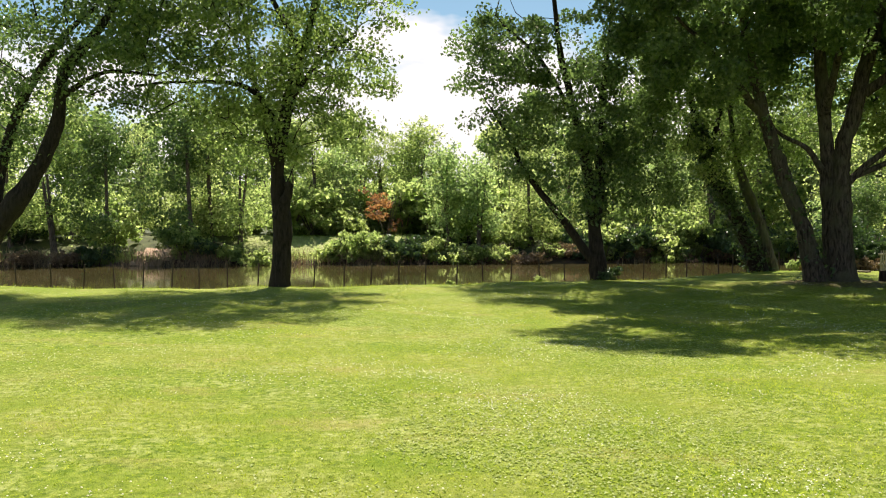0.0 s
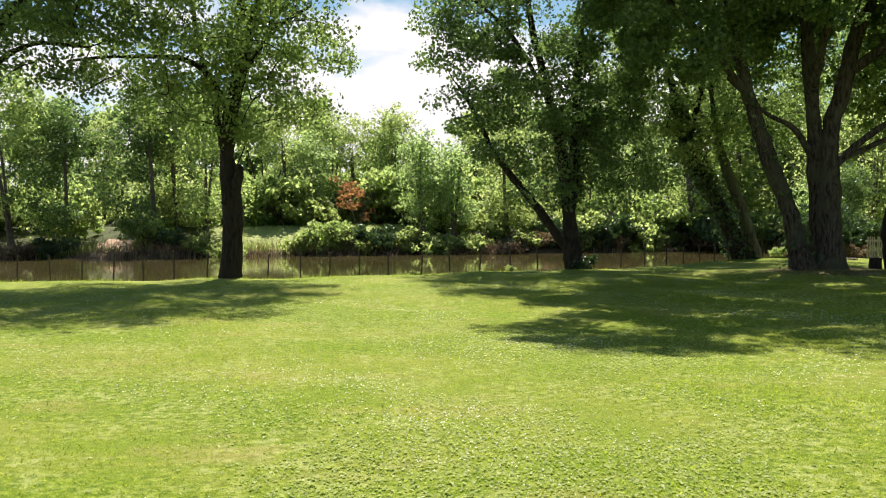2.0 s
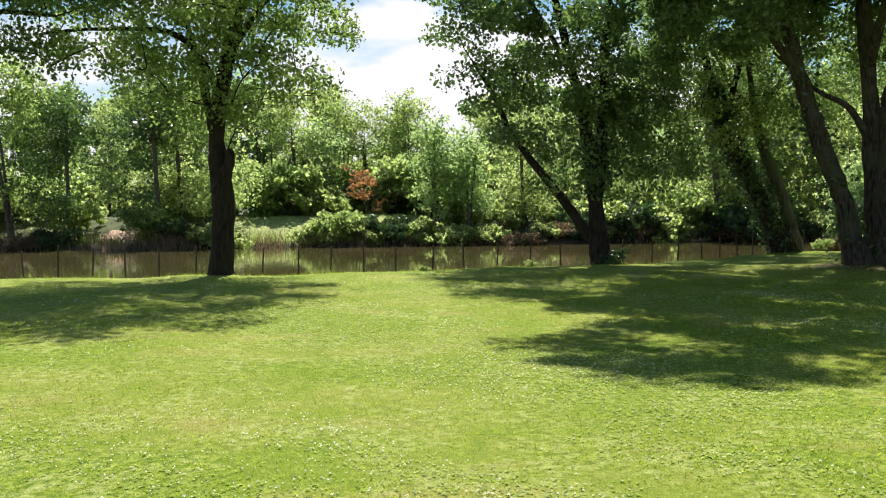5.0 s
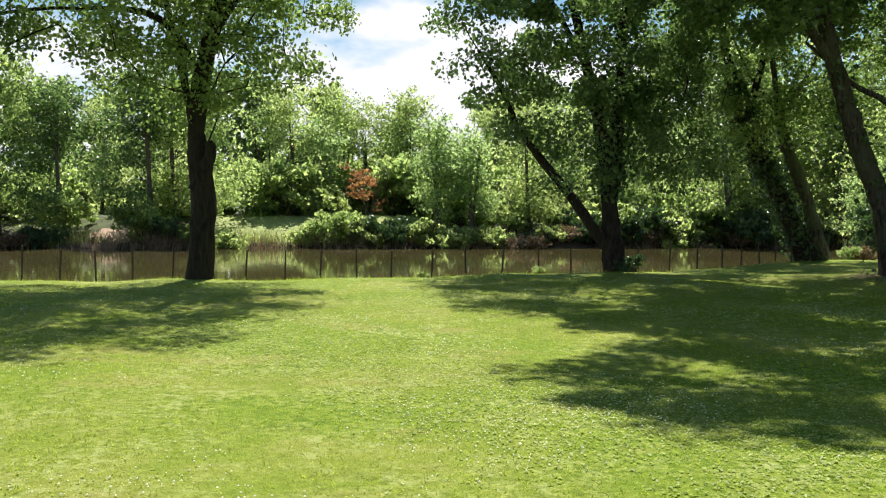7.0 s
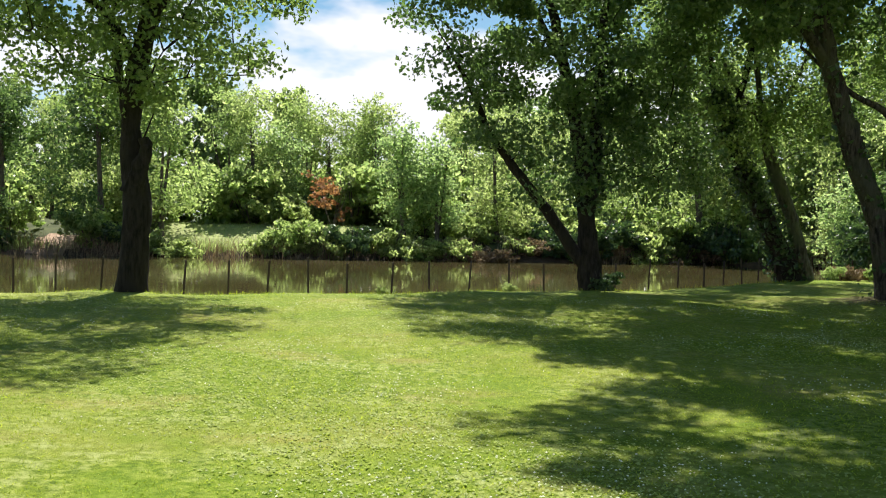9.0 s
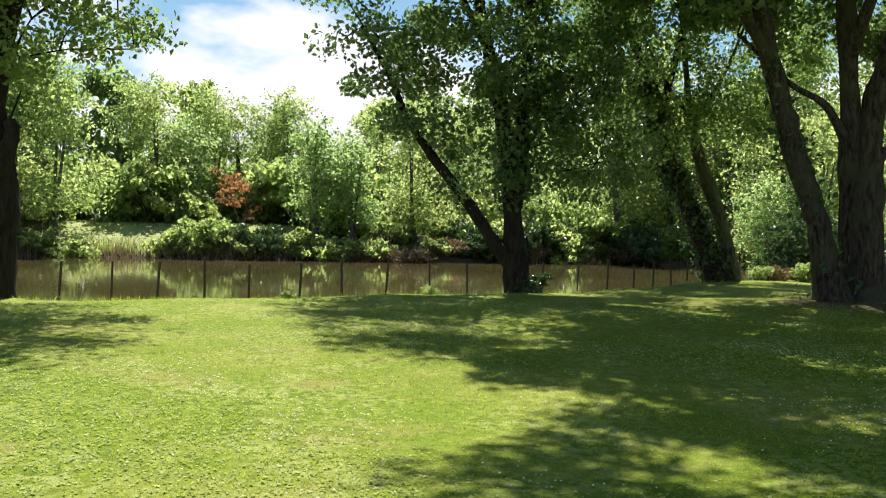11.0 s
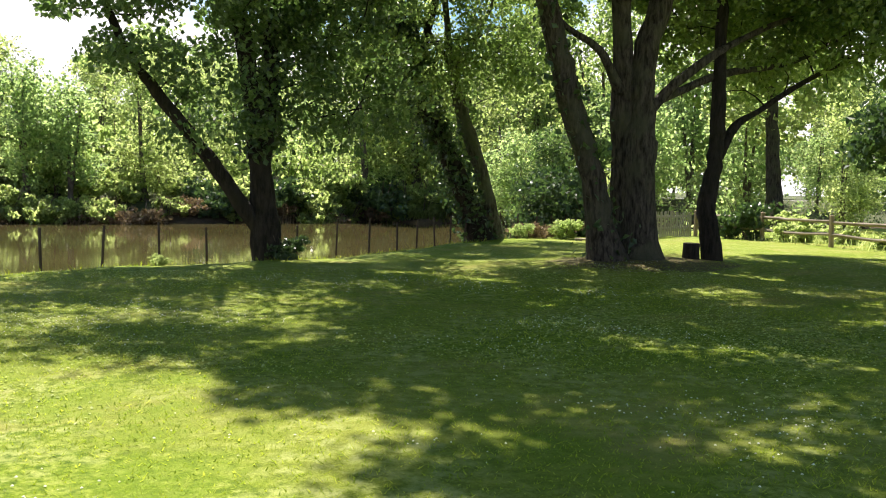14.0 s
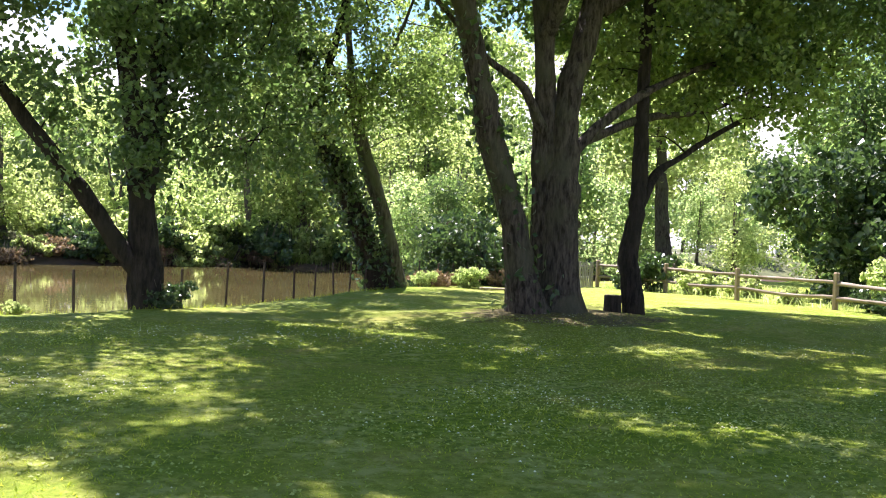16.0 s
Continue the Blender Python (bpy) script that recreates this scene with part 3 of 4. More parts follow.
# ---- far bank ----
def far_tree(name, height, width, count, per, leaf, size, seed, label, stems=1, low=0.03, bark=None):
    """A tree with its base at the origin; copies of it stand along the far bank."""
    rng = np.random.default_rng(seed)
    root = empty(name)
    paths = []
    for s in range(stems):
        lean = rng.normal(0, 0.07 * height, 2) * (1.0 if stems > 1 else 0.5)
        pts = [(0.15 * s, 0, -0.3), (lean[0] * 0.35, lean[1] * 0.35, height * 0.3), (lean[0] * 0.8, lean[1] * 0.8, height * 0.62), (lean[0], lean[1], height * 0.7)]
        me, path = limb_mesh("trunk", pts, height * 0.014 + 0.02, 0.02, bark or BARK_FAR, rng, 7, 0.3, 4)
        child("trunk", me, root)
        paths.append(path)
    blobs = []
    for k in range(14):
        h = rng.uniform(low + 0.08, 0.92)
        r = width * (1.05 - 0.75 * abs(h - 0.42) ** 1.1) * rng.uniform(0.25, 0.5)
        a = rng.uniform(0, 6.28)
        d = width * 0.6 * rng.uniform(0.1, 1) * (1.15 - h)
        blobs.append(((d * math.cos(a), d * math.sin(a), h * height), (r, r, r * rng.uniform(0.55, 1.0))))
    cl = clumps_in(blobs, count, rng, 0.3)
    cl[:, 2] = np.maximum(cl[:, 2], low * height)
    tagged(child("twig_tangle", twig_mesh("twig_tangle", paths, cl, bark or BARK_FAR, rng, 0.024, 0.3), root), kind="stuff")
    child("crown", leaf_mesh("crown", sprays(cl, per, 0.09 * height ** 0.75 + 0.42, rng, 0.1), size, leaf, rng, 0.1), root)
    return tagged(root, label, "tree", "trees on the far bank")


kinds = [
    far_tree("bank_willow", 9.5, 4.6, 205, 25, LEAF_OLIVE, 0.2, 31, "olive-green tree on the far bank with slender stems", 3),
    far_tree("bank_alder", 10.5, 5.0, 220, 25, LEAF_LIGHT, 0.2, 32, "bright green alder on the far bank", 2),
    far_tree("bank_birch", 9.0, 3.9, 175, 25, LEAF_BLUE, 0.2, 33, "pale grey-green tree on the far bank", 2),
    far_tree("bank_maple", 11.5, 5.6, 297, 25, LEAF_MAPLE, 0.2, 34, "dark green maple on the far bank", 2, 0.05),
]
back_kinds = [
    far_tree("wood_oak", 15.0, 7.5, 190, 20, LEAF_WOOD, 0.56, 41, "tall green tree in the wood behind the bank", 1, 0.02),
    far_tree("wood_ash", 14.0, 6.5, 180, 20, LEAF_OLIVE, 0.56, 42, "tall olive tree in the wood behind the bank", 1, 0.02),
]
rng = np.random.default_rng(5)


def bank_y(x):
    return float(np.interp(x, FAR_X, FAR_Y))


def gz(x, y):
    return float(ground_z(np.array(x), np.array(y)))


def put(kind, x, y, scale, first=[]):
    """Moves the kind's first one into place, then copies it."""
    m = pose(x, y, gz(x, y), 0, 0, rng.uniform(0, 360))
    if kind not in first:
        first.append(kind)
        kind.matrix_basis = m
        kind.scale = (scale,) * 3
        return kind
    kind.scale, keep = (scale,) * 3, kind.scale.copy()
    ob = copy_thing(kind, m)
    kind.scale = keep
    return ob


# front row on the bank: x, kind, scale
front = [(-33, 1, 1.0), (-29.5, 0, 1.05), (-26, 1, 1.1), (-23, 3, 0.9), (-17.2, 3, 1.0), (-16.2, 0, 0.95), (-14.2, 1, 1.0),
         (0.4, 2, 0.98), (2.6, 2, 0.92), (6.4, 0, 0.9), (10.0, 0, 0.8), (13.6, 1, 0.85), (18.2, 2, 0.9), (21.8, 0, 1.1), (25.0, 1, 1.1), (28.5, 0, 1.05), (32, 0, 1.1), (36, 2, 1.1)]
for x, k, s in front:
    put(kinds[k], x, bank_y(x) + rng.uniform(2.2, 5.0) + (4.0 if 8 < x < 26 else 0.0), s)
second = [(-30, 3), (-24.5, 0), (-18, 3), (-12, 1), (-10, 0), (-7, 1), (-1.8, 0), (-8.5, 2), (-5.0, 0), (-2.2, 1), (4.6, 0), (8, 1), (11.6, 0), (15.6, 2), (20, 1), (24, 2), (28, 1), (33, 3), (38, 1)]
for x, k in second:
    put(kinds[k], x, bank_y(x) + rng.uniform(11, 16), rng.uniform(0.85, 1.0))
for x in np.arange(-62, 104, 5.2):
    dip = 0.62 if -6 < x < 3 else 0.9
    put(back_kinds[int(rng.integers(0, 2))], x + rng.uniform(-1, 1), bank_y(x) + rng.uniform(26, 38), dip * rng.uniform(0.85, 1.1))


def bush(name, height, width, clumps, per, leaf, size, seed, label, category="bush"):
    rng = np.random.default_rng(seed)
    root = empty(name)
    paths = []
    for s in range(5):
        a = rng.uniform(0, 6.28)
        me, path = limb_mesh("stem", [(0, 0, -0.3), (0.2 * width * math.cos(a), 0.2 * width * math.sin(a), height * 0.4), (0.35 * width * math.cos(a), 0.35 * width * math.sin(a), height * 0.85)], 0.035, 0.01, BARK_FAR, rng, 5, 0, 3)
        child("stem", me, root)
        paths.append(path)
    blobs = [((rng.uniform(-0.3, 0.3) * width, rng.uniform(-0.3, 0.3) * width, height * rng.uniform(0.15, 0.65)), (width * 0.32, width * 0.32, height * 0.3)) for _ in range(5)]
    cl = clumps_in(blobs, clumps, rng, 0.2)
    cl[:, 2] = np.maximum(cl[:, 2], 0.05)
    tagged(child("twig_tangle", twig_mesh("twig_tangle", paths, cl, BARK_FAR, rng, 0.014, 0.3), root), kind="stuff")
    child("foliage", leaf_mesh("foliage", sprays(cl, per, 0.16 * height ** 0.5 + 0.08, rng), size, leaf, rng, 0.35), root)
    return tagged(root, label, category, "bushes along the water")


bushes = [
    bush("bank_bush", 2.4, 3.2, 90, 28, LEAF_LIGHT, 0.2, 51, "rounded bright green bush on the far bank"),
    bush("grey_bush", 1.5, 2.6, 70, 28, LEAF_OLIVE, 0.17, 52, "low olive bush at the water's edge"),
    bush("dry_brush", 1.3, 2.8, 60, 28, LEAF_DRY, 0.15, 53, "tangle of dry brown brush on the bank"),
    bush("dark_bush", 1.8, 2.8, 80, 28, LEAF_DARK, 0.19, 54, "dark green bush overhanging the water"),
]
low = [(-30, 1), (-27, 2), (-24.5, 2), (-22.6, 3), (-17.0, 0), (-16.0, 3), (-14, 1), (-12.2, 1), (-7.4, 1), (-6.3, 0), (-4.9, 1), (-4.0, 1), (-2.6, 3), (-0.4, 1), (0.8, 1), (2.2, 1), (3.6, 1), (4.6, 2), (6, 2),
       (7.4, 1), (8.6, 2), (10, 3), (11.4, 1), (12.8, 3), (14.3, 2), (15.6, 1), (17, 2), (18.4, 1), (20, 2), (21.6, 1), (23.4, 1), (25.4, 3), (27.6, 2), (30, 3)]
for x, k in low:
    put(bushes[k], x, bank_y(x) + rng.uniform(0.0, 0.7), rng.uniform(0.9, 1.25))
for x in np.arange(-40, 44, 2.5):
    if not -13.5 < x < -1.5 and not -22.0 < x < -17.5:
        put(bushes[int(rng.choice([0, 0, 1, 3]))], x + rng.uniform(-1, 1), bank_y(x) + rng.uniform(2.5, 9), rng.uniform(1.0, 1.7))
for x in np.arange(-12, 6, 2.2):
    put(bushes[int(rng.choice([0, 1]))], x, bank_y(x) + rng.uniform(9, 14), rng.uniform(1.6, 2.4))
for x in np.arange(-44, 50, 3.4):
    put(bushes[int(rng.choice([0, 1]))], x, bank_y(x) + rng.uniform(18, 24), rng.uniform(1.9, 2.6))
for x, k, s in [(10.4, 3, 1.3), (12.2, 1, 1.8), (14.4, 3, 1.5), (16.4, 1, 1.9), (18.4, 0, 1.4), (20.6, 3, 1.6), (22.8, 1, 1.5), (25.2, 1, 1.8)]:
    put(bushes[k], x, bank_y(x) + rng.uniform(0.8, 1.8), s)
rust = bush("rust_tree", 4.3, 3.8, 27, 24, LEAF_RUST, 0.22, 55, "small tree with rust-orange dead leaves", "tree")
rust.matrix_basis = pose(-4.3, bank_y(-4.3) + 7.5, gz(-4.3, bank_y(-4.3) + 7.5))

# ---- stakes along the near bank ----


def box(bm, sx, sy, sz, x=0.0, y=0.0, z=0.0, bevel=0.0):
    r = bmesh.ops.create_cube(bm, size=1, matrix=Matrix.Translation((x, y, z)) @ Matrix.Diagonal((sx, sy, sz, 1)))
    if bevel:
        es = list({e for v in r["verts"] for e in v.link_edges})
        bmesh.ops.bevel(bm, geom=es, offset=bevel, segments=1, affect="EDGES")


def stake_mesh():
    bm = bmesh.new()
    box(bm, 0.036, 0.036, 1.5, z=0.05, bevel=0.006)
    me = bpy.data.meshes.new("stake")
    bm.to_mesh(me)
    bm.free()
    me.materials.append(POST_WOOD)
    return me


stake = stake_mesh()
fence = tagged(empty("stake_fence"), "row of thin dark stakes along the pond", "fence")
x = -19.0
while x < 16.5:
    y = float(np.interp(x, EDGE_X, EDGE_Y)) + 0.55
    ob = child("stake", stake, fence)
    ob.matrix_basis = pose(x, y, -0.15 + rng.uniform(-0.07, 0.05), rng.uniform(-3, 3), rng.uniform(-4, 4), rng.uniform(0, 90))
    x += rng.uniform(0.85, 1.08) * (0.9 if x < 6 else 0.8)
# ---- split-rail fence ----
rail_fence = tagged(empty("rail_fence"), "weathered split-rail fence with two rails", "fence")
posts = [(21.0, 35.8), (21.3, 33.1), (20.9, 30.1), (20.3, 26.75), (19.4, 23.6), (18.6, 20.5)]


def post_mesh():
    bm = bmesh.new()
    box(bm, 0.115, 0.115, 1.15, z=0.3, bevel=0.02)
    for v in bm.verts:
        v.co.x += 0.012 * math.sin(v.co.z * 7)
    me = bpy.data.meshes.new("post")
    bm.to_mesh(me)
    bm.free()
    me.materials.append(RAIL_POST)
    return me


pm = post_mesh()
for x, y in posts:
    ob = child("post", pm, rail_fence)
    ob.matrix_basis = pose(x, y, gz(x, y), rng.uniform(-2, 2), rng.uniform(-2, 2), rng.uniform(-15, 15))
for (ax, ay), (bx, by) in zip(posts, posts[1:]):
    for h in (0.33, 0.68):
        pts = [(ax, ay, h + rng.uniform(-0.03, 0.03)), ((ax + bx) / 2, (ay + by) / 2, h - 0.02 + rng.uniform(-0.03, 0.03)), (bx, by, h + rng.uniform(-0.03, 0.03))]
        me, _ = limb_mesh("rail", pts, 0.05, 0.042, RAIL_WOOD, rng, 6, 0, 4, 0.14)
        child("rail", me, rail_fence)

# ---- picket fence ----
picket_fence = tagged(empty("picket_fence"), "low grey wooden picket fence by the pond", "fence")
bm = bmesh.new()
box(bm, 0.085, 0.02, 0.82, z=0.41)
for v in bm.verts:
    if v.co.z > 0.7:
        v.co.x *= 0.5
pk = bpy.data.meshes.new("picket")
bm.to_mesh(pk)
bm.free()
pk.materials.append(PICKET)
a, b = np.array((16.6, 34.0)), np.array((20.9, 35.9))
turn = math.degrees(math.atan2(b[1] - a[1], b[0] - a[0]))
n = 36
for k in range(n):
    p = a + (b - a) * (k + 0.5) / n
    ob = child("picket", pk, picket_fence)
    ob.matrix_basis = pose(p[0], p[1], gz(p[0], p[1]) + rng.uniform(-0.03, 0.02), 0, rng.uniform(-2.5, 2.5), turn)
for h in (0.25, 0.62):
    bm = bmesh.new()
    box(bm, float(np.linalg.norm(b - a)), 0.04, 0.07, bevel=0.008)
    ob = part("rail", bm, PICKET, picket_fence)
    c = (a + b) / 2
    ob.matrix_basis = pose(c[0] - 0.015, c[1] + 0.035, h, 0, 0, turn)

# ---- stump by the young maple ----
root = tagged(empty("tree_stump", 13.12, 26.5, 0), "dark square-cut stump beside the slim maple", "stump")
rs = np.random.default_rng(8)
v, q = tube_arrays([(0, 0, -0.1), (0, 0, 0.05), (0, 0, 0.2), (0, 0, 0.36), (0, 0, 0.385)], [0.2, 0.175, 0.165, 0.165, 0.15], 14, rs, 0.05)
child("stump_side", mesh_from("stump_side", v, q, 4, BARK_DARK, True), root)
bm = bmesh.new()
bmesh.ops.create_circle(bm, cap_ends=True, segments=14, radius=0.155, matrix=Matrix.Translation((0, 0, 0.382)))
part("cut_face", bm, RAIL_POST, root, "sawn pale stump face")

# ---- pale plank on the grass by the bank ----
board = tagged(empty("wooden_plank", 15.3, 33.2, gz(15.3, 33.2)), "pale bare wooden plank lying on the grass by the bank", "plank")
board.rotation_euler = (0, 0, radians(-28))
bm = bmesh.new()
box(bm, 1.1, 0.24, 0.05, z=0.05, bevel=0.008)
part("board", bm, RAIL_WOOD, board)
for bx in (-0.4, 0.4):
    bm = bmesh.new()
    box(bm, 0.07, 0.22, 0.07, x=bx, z=-0.005, bevel=0.006)
    part("batten", bm, RAIL_WOOD, board)

# ---- beyond the rail fence ----
evergreen = bush("evergreen_bush", 3.6, 4.4, 260, 44, LEAF_DARK, 0.15, 57, "large dark evergreen bush on the bank")
evergreen.matrix_basis = pose(16.8, 37.4, gz(16.8, 37.4))
for x, y, grow in [(25.2, 29.4, 1.4), (28.0, 28.6, 1.6)]:
    evergreen.scale = (grow,) * 3
    copy_thing(evergreen, pose(x, y, gz(x, y), 0, 0, 70 * grow))
evergreen.scale = (1.0,) * 3
for x, y, s, k in [(21.6, 33.9, 0.8, 3), (21.9, 32.6, 0.7, 1), (22.6, 31.2, 0.5, 1), (21.6, 28.9, 0.35, 1), (20.7, 26.0, 0.35, 3), (20.6, 25.2, 0.4, 3), (22.8, 26.6, 0.7, 0), (24.6, 25.6, 1.0, 0), (16.4, 35.0, 0.55, 2), (15.4, 34.9, 0.4, 1), (17.2, 36, 0.9, 3), (13.9, 34.6, 0.5, 2), (5.2, 28.1, 0.3, 3), (4.6, 28.4, 0.3, 3), (12.0, 33.9, 0.45, 3), (0.2, 25.95, 0.12, 1), (2.9, 27.2, 0.14, 1), (14.6, 35.2, 0.5, 2), (18.6, 41.5, 0.9, 2), (14.9, 34.3, 0.3, 0), (13.3, 33.9, 0.22, 0)]:
    put(bushes[k], x, y, s)
for x, y, s, k in [(27, 26.5, 0.95, 3), (31, 29, 0.9, 3), (44, 36, 1.25, 2), (54, 47, 1.35, 0), (62, 56, 1.4, 3), (33, 24, 0.9, 1), (38, 33, 0.9, 3), (29, 20, 0.9, 3), (38, 52, 1.15, 2), (30.5, 52, 1.1, 2), (27, 54, 1.0, 0), (24.5, 55, 0.8, 2), (44, 66, 0.8, 2), (56, 52, 1.0, 3), (20.5, 67, 1.3, 1), (24.5, 69, 1.5, 0), (28.5, 68, 1.5, 2), (33, 69, 1.5, 1), (38, 66, 1.5, 1), (43, 63, 1.5, 2), (28.5, 31.5, 0.8, 3), (42, 58, 0.9, 0), (52, 56, 0.75, 2), (60, 65, 1.0, 0), (36, 62, 0.8, 2), (49, 64, 0.9, 1), (41, 42, 0.75, 0), (52, 60, 0.8, 2), (66, 70, 1.2, 3), (24, 22, 0.8, 3), (30, 38, 0.5, 0), (46, 38, 1.0, 2), (40, 72, 1.0, 1), (48, 78, 1.1, 3), (33, 66, 0.9, 1), (58, 74, 1.1, 1), (23, 48.5, 0.55, 3), (26.5, 60, 1.0, 0)]:
    put(kinds[k], x, y, s)
tree("tall_tree", (35.2, 47.0, 0), [
    ("trunk", [(35.4, 47, -0.9), (35.1, 47, 2.5), (34.8, 47, 6.5), (34.3, 47, 12)], 0.5, 0.15, 0.3)],
    [((34.3, 47, 11.0), (6, 5, 4.6)), ((36.5, 48, 6.5), (4.5, 3, 2.2))], 170, 80, LEAF_OLIVE, 0.28, BARK, 61, "tall straight grey trunk beyond the rail fence", spread=1.2)


def car(x, y, turn, paint, label):
    root = tagged(empty("parked_car", x, y, gz(x, y)), label, "car", "parked cars")
    root.rotation_euler = (0, 0, radians(turn))
    bm = bmesh.new()
    box(bm, 4.3, 1.75, 0.62, z=0.6, bevel=0.12)
    part("body", bm, paint, root)
    bm = bmesh.new()
    box(bm, 2.4, 1.55, 0.55, x=-0.2, z=1.16, bevel=0.06)
    for v in bm.verts:
        if v.co.z > 1.2:
            v.co.x = -0.2 + (v.co.x + 0.2) * 0.72
            v.co.y *= 0.86
    part("cabin_glass", bm, GLASS_DARK, root)
    bm = bmesh.new()
    box(bm, 1.65, 1.32, 0.06, x=-0.2, z=1.45, bevel=0.02)
    part("roof", bm, paint, root)
    for wx in (-1.35, 1.35):
        for wy in (-0.8, 0.8):
            bm = bmesh.new()
            bmesh.ops.create_cone(bm, cap_ends=True, segments=16, radius1=0.32, radius2=0.32, depth=0.2, matrix=pose(wx, wy, 0.32, 90))
            part("wheel", bm, RUBBER, root)


car(62, 66, 20, PAINT_GREY, "silver car parked far beyond the pond")
car(70, 65, 10, PAINT_WHITE, "white car parked far beyond the pond")

# ---- grass blades and clover ----
rg = np.random.default_rng(77)


def strew(count):
    """Places on the lawn, denser near the walked strip."""
    y = 1.5 + 24.5 * rg.uniform(0, 1, count * 2) ** 1.2
    x = rg.normal(0, 0.5, count * 2) * (3.5 + 0.55 * y) + 1.2 + 0.12 * y
    ok = y < np.interp(x, EDGE_X, EDGE_Y) + 0.5
    return x[ok][:count], y[ok][:count]


x, y = strew(270000)
n = len(x)
h = rg.uniform(0.01, 0.028, n) * (0.95 + 0.3 * np.sin(x * 1.3 + 2 * np.sin(y * 0.7)) * np.sin(y * 1.1 + 1.5 * np.sin(0.6 * x)))
a = rg.uniform(0, 6.28, n)
wd = rg.uniform(0.003, 0.008, n)
base = np.stack([x, y, ground_z(x, y) - 0.004], -1)
sd = np.stack([np.cos(a), np.sin(a), np.zeros(n)], -1) * wd[:, None]
tip = base + np.stack([rg.normal(0, 0.9, n) * h, rg.normal(0, 0.9, n) * h, h], -1)
v = np.stack([base - sd, base + sd, tip], 1).reshape(-1, 3)
tagged(new("grass_blades", mesh_from("grass_blades", v, np.arange(len(v)), 3, BLADE)), "short mown grass blades of the lawn", "grass", kind="stuff")

x, y = strew(230000)
keep = (np.sin(x * 0.8 + 1 + 1.4 * np.sin(y * 0.45)) + np.sin(y * 0.95 + 0.4 * x + np.sin(x * 0.7)) + 0.7 * np.sin(3.1 * x + 2.3 * np.sin(2.0 * y)) + rg.normal(0, 0.7, len(x))) > 0.7
x, y = x[keep], y[keep]
c = np.stack([x, y, ground_z(x, y) + rg.uniform(0.003, 0.014, len(x))], -1)
tagged(new("clover_leaves", leaf_mesh("clover_leaves", c, 0.026, CLOVER, rg, 0.9, 0.4)), "small glossy clover leaves in patches on the lawn", "clover", kind="stuff")

x, y = strew(46000)
keep = (np.sin(x * 1.1 + 1 + 1.5 * np.sin(y * 0.8)) + np.sin(y * 1.5 + 0.6 * x + np.sin(x * 1.9)) + 0.8 * np.sin(3.1 * x + 2.0 * np.sin(2.6 * y)) + rg.normal(0, 0.6, len(x))) > 1.15
x, y = x[keep], y[keep]
n = len(x)
r = rg.uniform(0.004, 0.01, n)
c = np.stack([x, y, ground_z(x, y) + rg.uniform(0.006, 0.018, n)], -1)
ring = np.array([(1, 0, 0), (0.3, 0.95, 0), (-0.8, 0.6, 0), (-0.8, -0.6, 0), (0.3, -0.95, 0), (0, 0, 0.9)])
v = (c[:, None] + ring[None] * r[:, None, None]).reshape(-1, 3)
f = np.array([(0, 1, 5), (1, 2, 5), (2, 3, 5), (3, 4, 5), (4, 0, 5)])
f = (f[None] + (np.arange(n) * 6)[:, None, None]).reshape(-1, 3)
tagged(new("clover_flowers", mesh_from("clover_flowers", v, f, 3, PETAL)), "tiny white clover flowers strewn over the lawn", "flowers", kind="stuff")


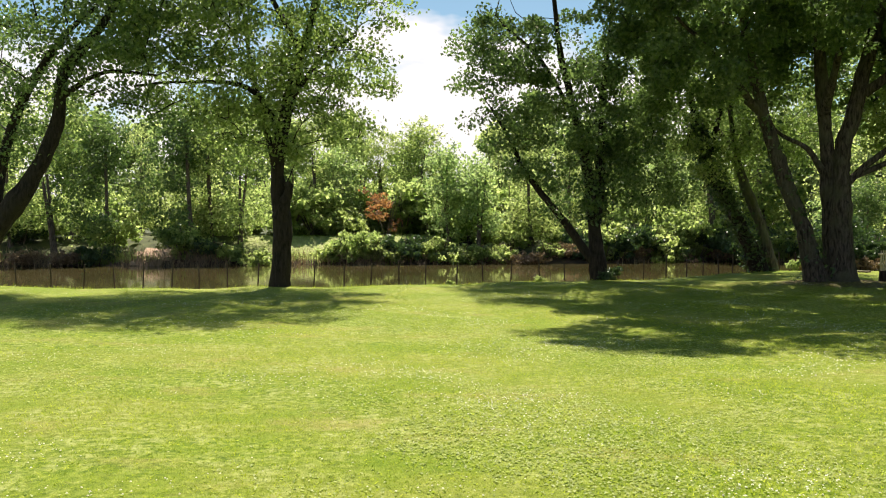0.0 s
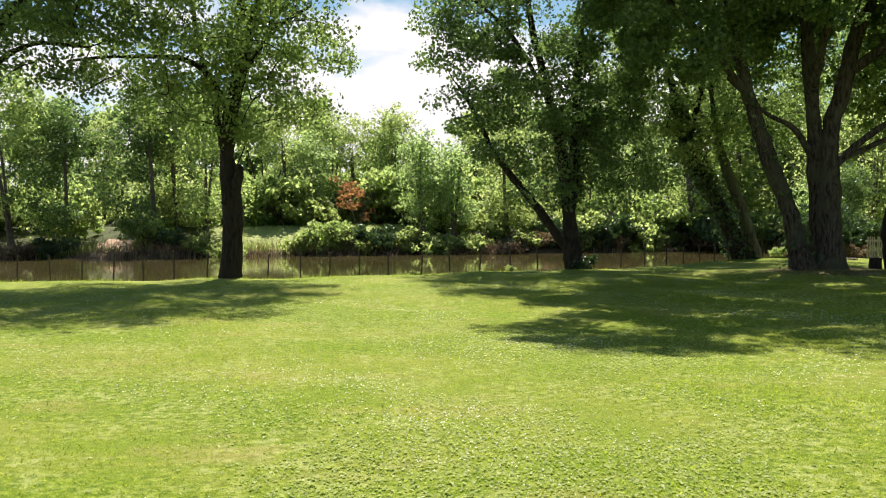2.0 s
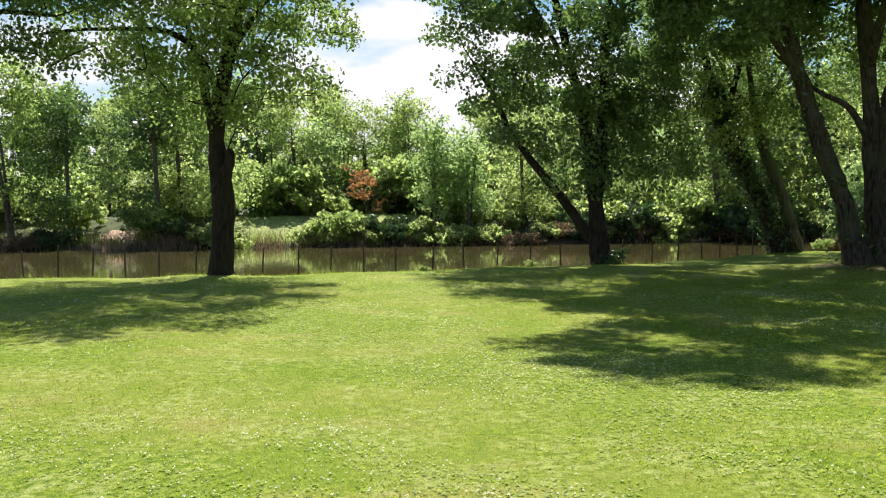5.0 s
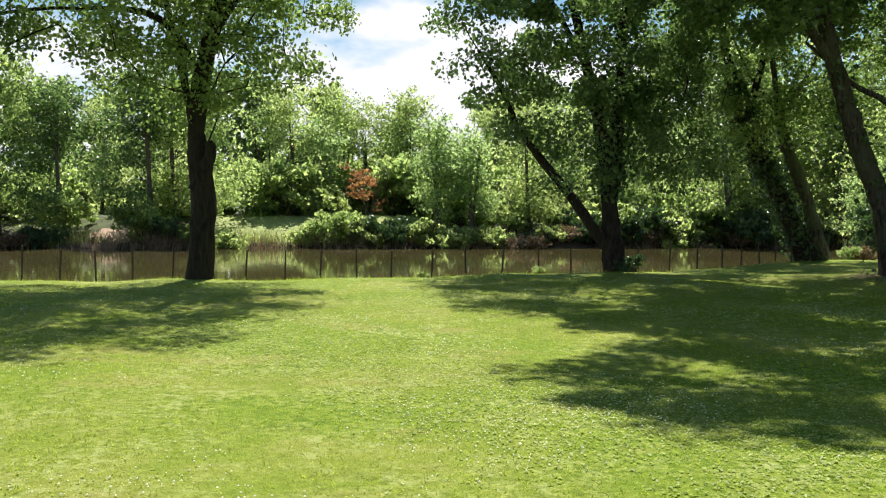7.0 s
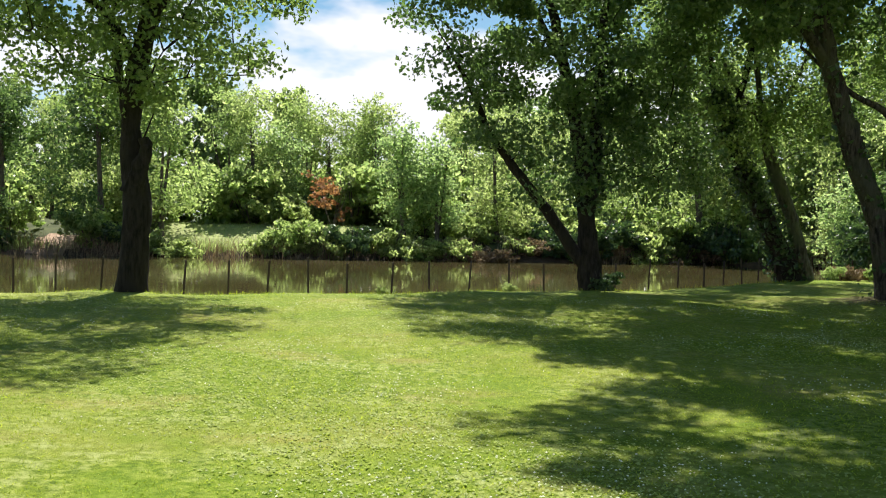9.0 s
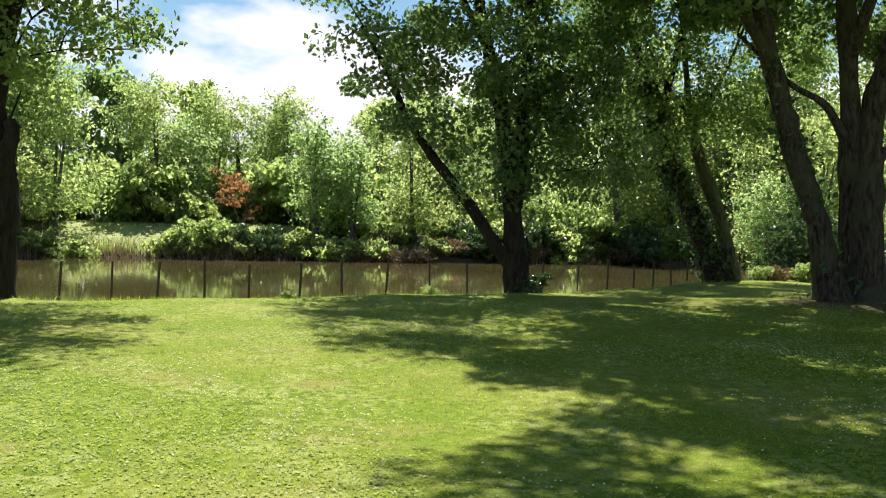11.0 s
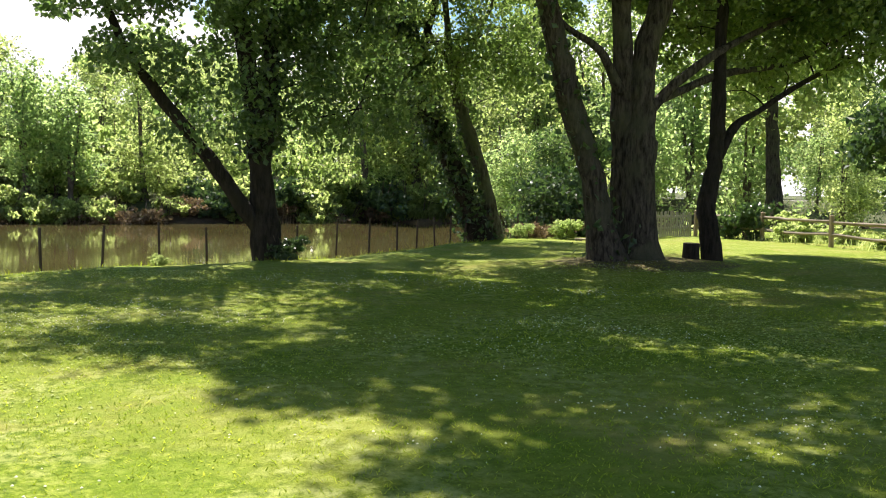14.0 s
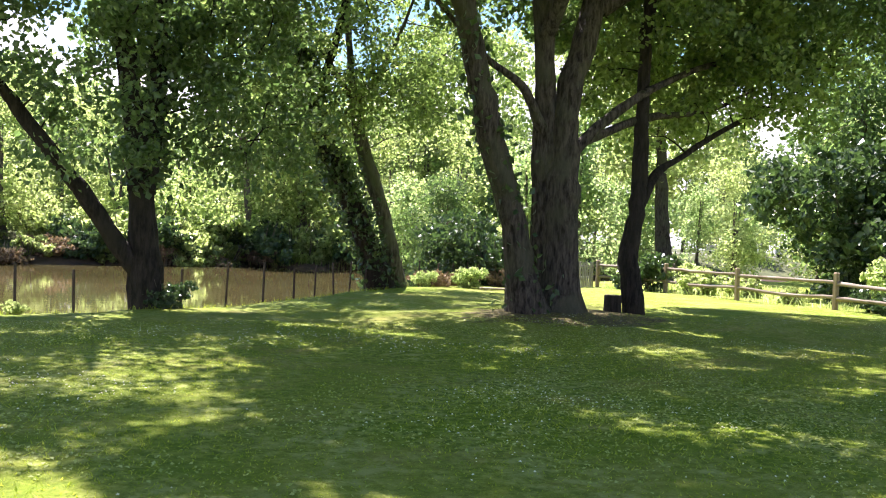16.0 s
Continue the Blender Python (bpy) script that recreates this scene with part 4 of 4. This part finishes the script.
def tufts(name, x, y, low, high, width, lean, mat, label, category):
    """Standing blades, each a bent strip of three triangles' worth."""
    n = len(x)
    h = rg.uniform(low, high, n)
    a = rg.uniform(0, 6.28, n)
    base = np.stack([x, y, ground_z(x, y) - 0.02], -1)
    sd = np.stack([np.cos(a), np.sin(a), np.zeros(n)], -1) * width * rg.uniform(0.6, 1.3, n)[:, None]
    bend = np.stack([rg.normal(0, lean, n) * h, rg.normal(0, lean, n) * h, h], -1)
    mid = base + bend * (0.35, 0.35, 0.6)
    v = np.stack([base - sd, base + sd, mid + sd * 0.7, base + bend, mid - sd * 0.7], 1).reshape(-1, 3)
    f = np.array([(0, 1, 2), (0, 2, 4), (4, 2, 3)])
    f = (f[None] + (np.arange(n) * 5)[:, None, None]).reshape(-1, 3)
    return tagged(new(name, mesh_from(name, v, f, 3, mat)), label, category, kind="stuff")


# rough grass along the near bank, reeds and dry stalks under the far one
x = rg.uniform(-20, 20, 6000)
y = np.interp(x, EDGE_X, EDGE_Y) + 0.25 * np.sin(x * 0.9) + rg.normal(0.3, 0.28, len(x))
tufts("bank_grass", x, y, 0.03, 0.11, 0.006, 0.35, BLADE, "uncut rough grass along the edge of the bank", "grass")
x = np.concatenate([rg.normal(c, 1.3, 420) for c in rg.uniform(-34, 34, 12)])
y = np.interp(x, FAR_X, FAR_Y) + 0.5 * np.sin(x * 0.45) + rg.uniform(0.1, 1.4, len(x))
tufts("bank_reeds", x, y, 0.25, 0.8, 0.02, 0.35, LEAF_OLIVE, "olive reeds hanging over the far waterline", "reeds")
x = np.concatenate([rg.normal(c, 1.1, 260) for c in rg.uniform(-34, 34, 16)])
y = np.interp(x, FAR_X, FAR_Y) + 0.5 * np.sin(x * 0.45) + rg.uniform(-0.8, 1.0, len(x))
tufts("dry_stalks", x, y, 0.3, 1.2, 0.018, 0.5, LEAF_DRY, "dry brown stalks on the far bank", "reeds")
x = rg.uniform(-15, 1, 9000)
y = np.interp(x, FAR_X, FAR_Y) + rg.uniform(1.0, 9, len(x))
tufts("meadow_grass", x, y, 0.06, 0.18, 0.012, 0.4, LEAF_LIGHT, "long pale meadow grass behind the far bank", "grass")
x = rg.uniform(20.6, 27, 2600)
y = rg.uniform(22, 36, len(x))
tufts("fence_weeds", x, y, 0.06, 0.32, 0.012, 0.5, LEAF_OLIVE, "tall weeds behind the rail fence", "weeds")
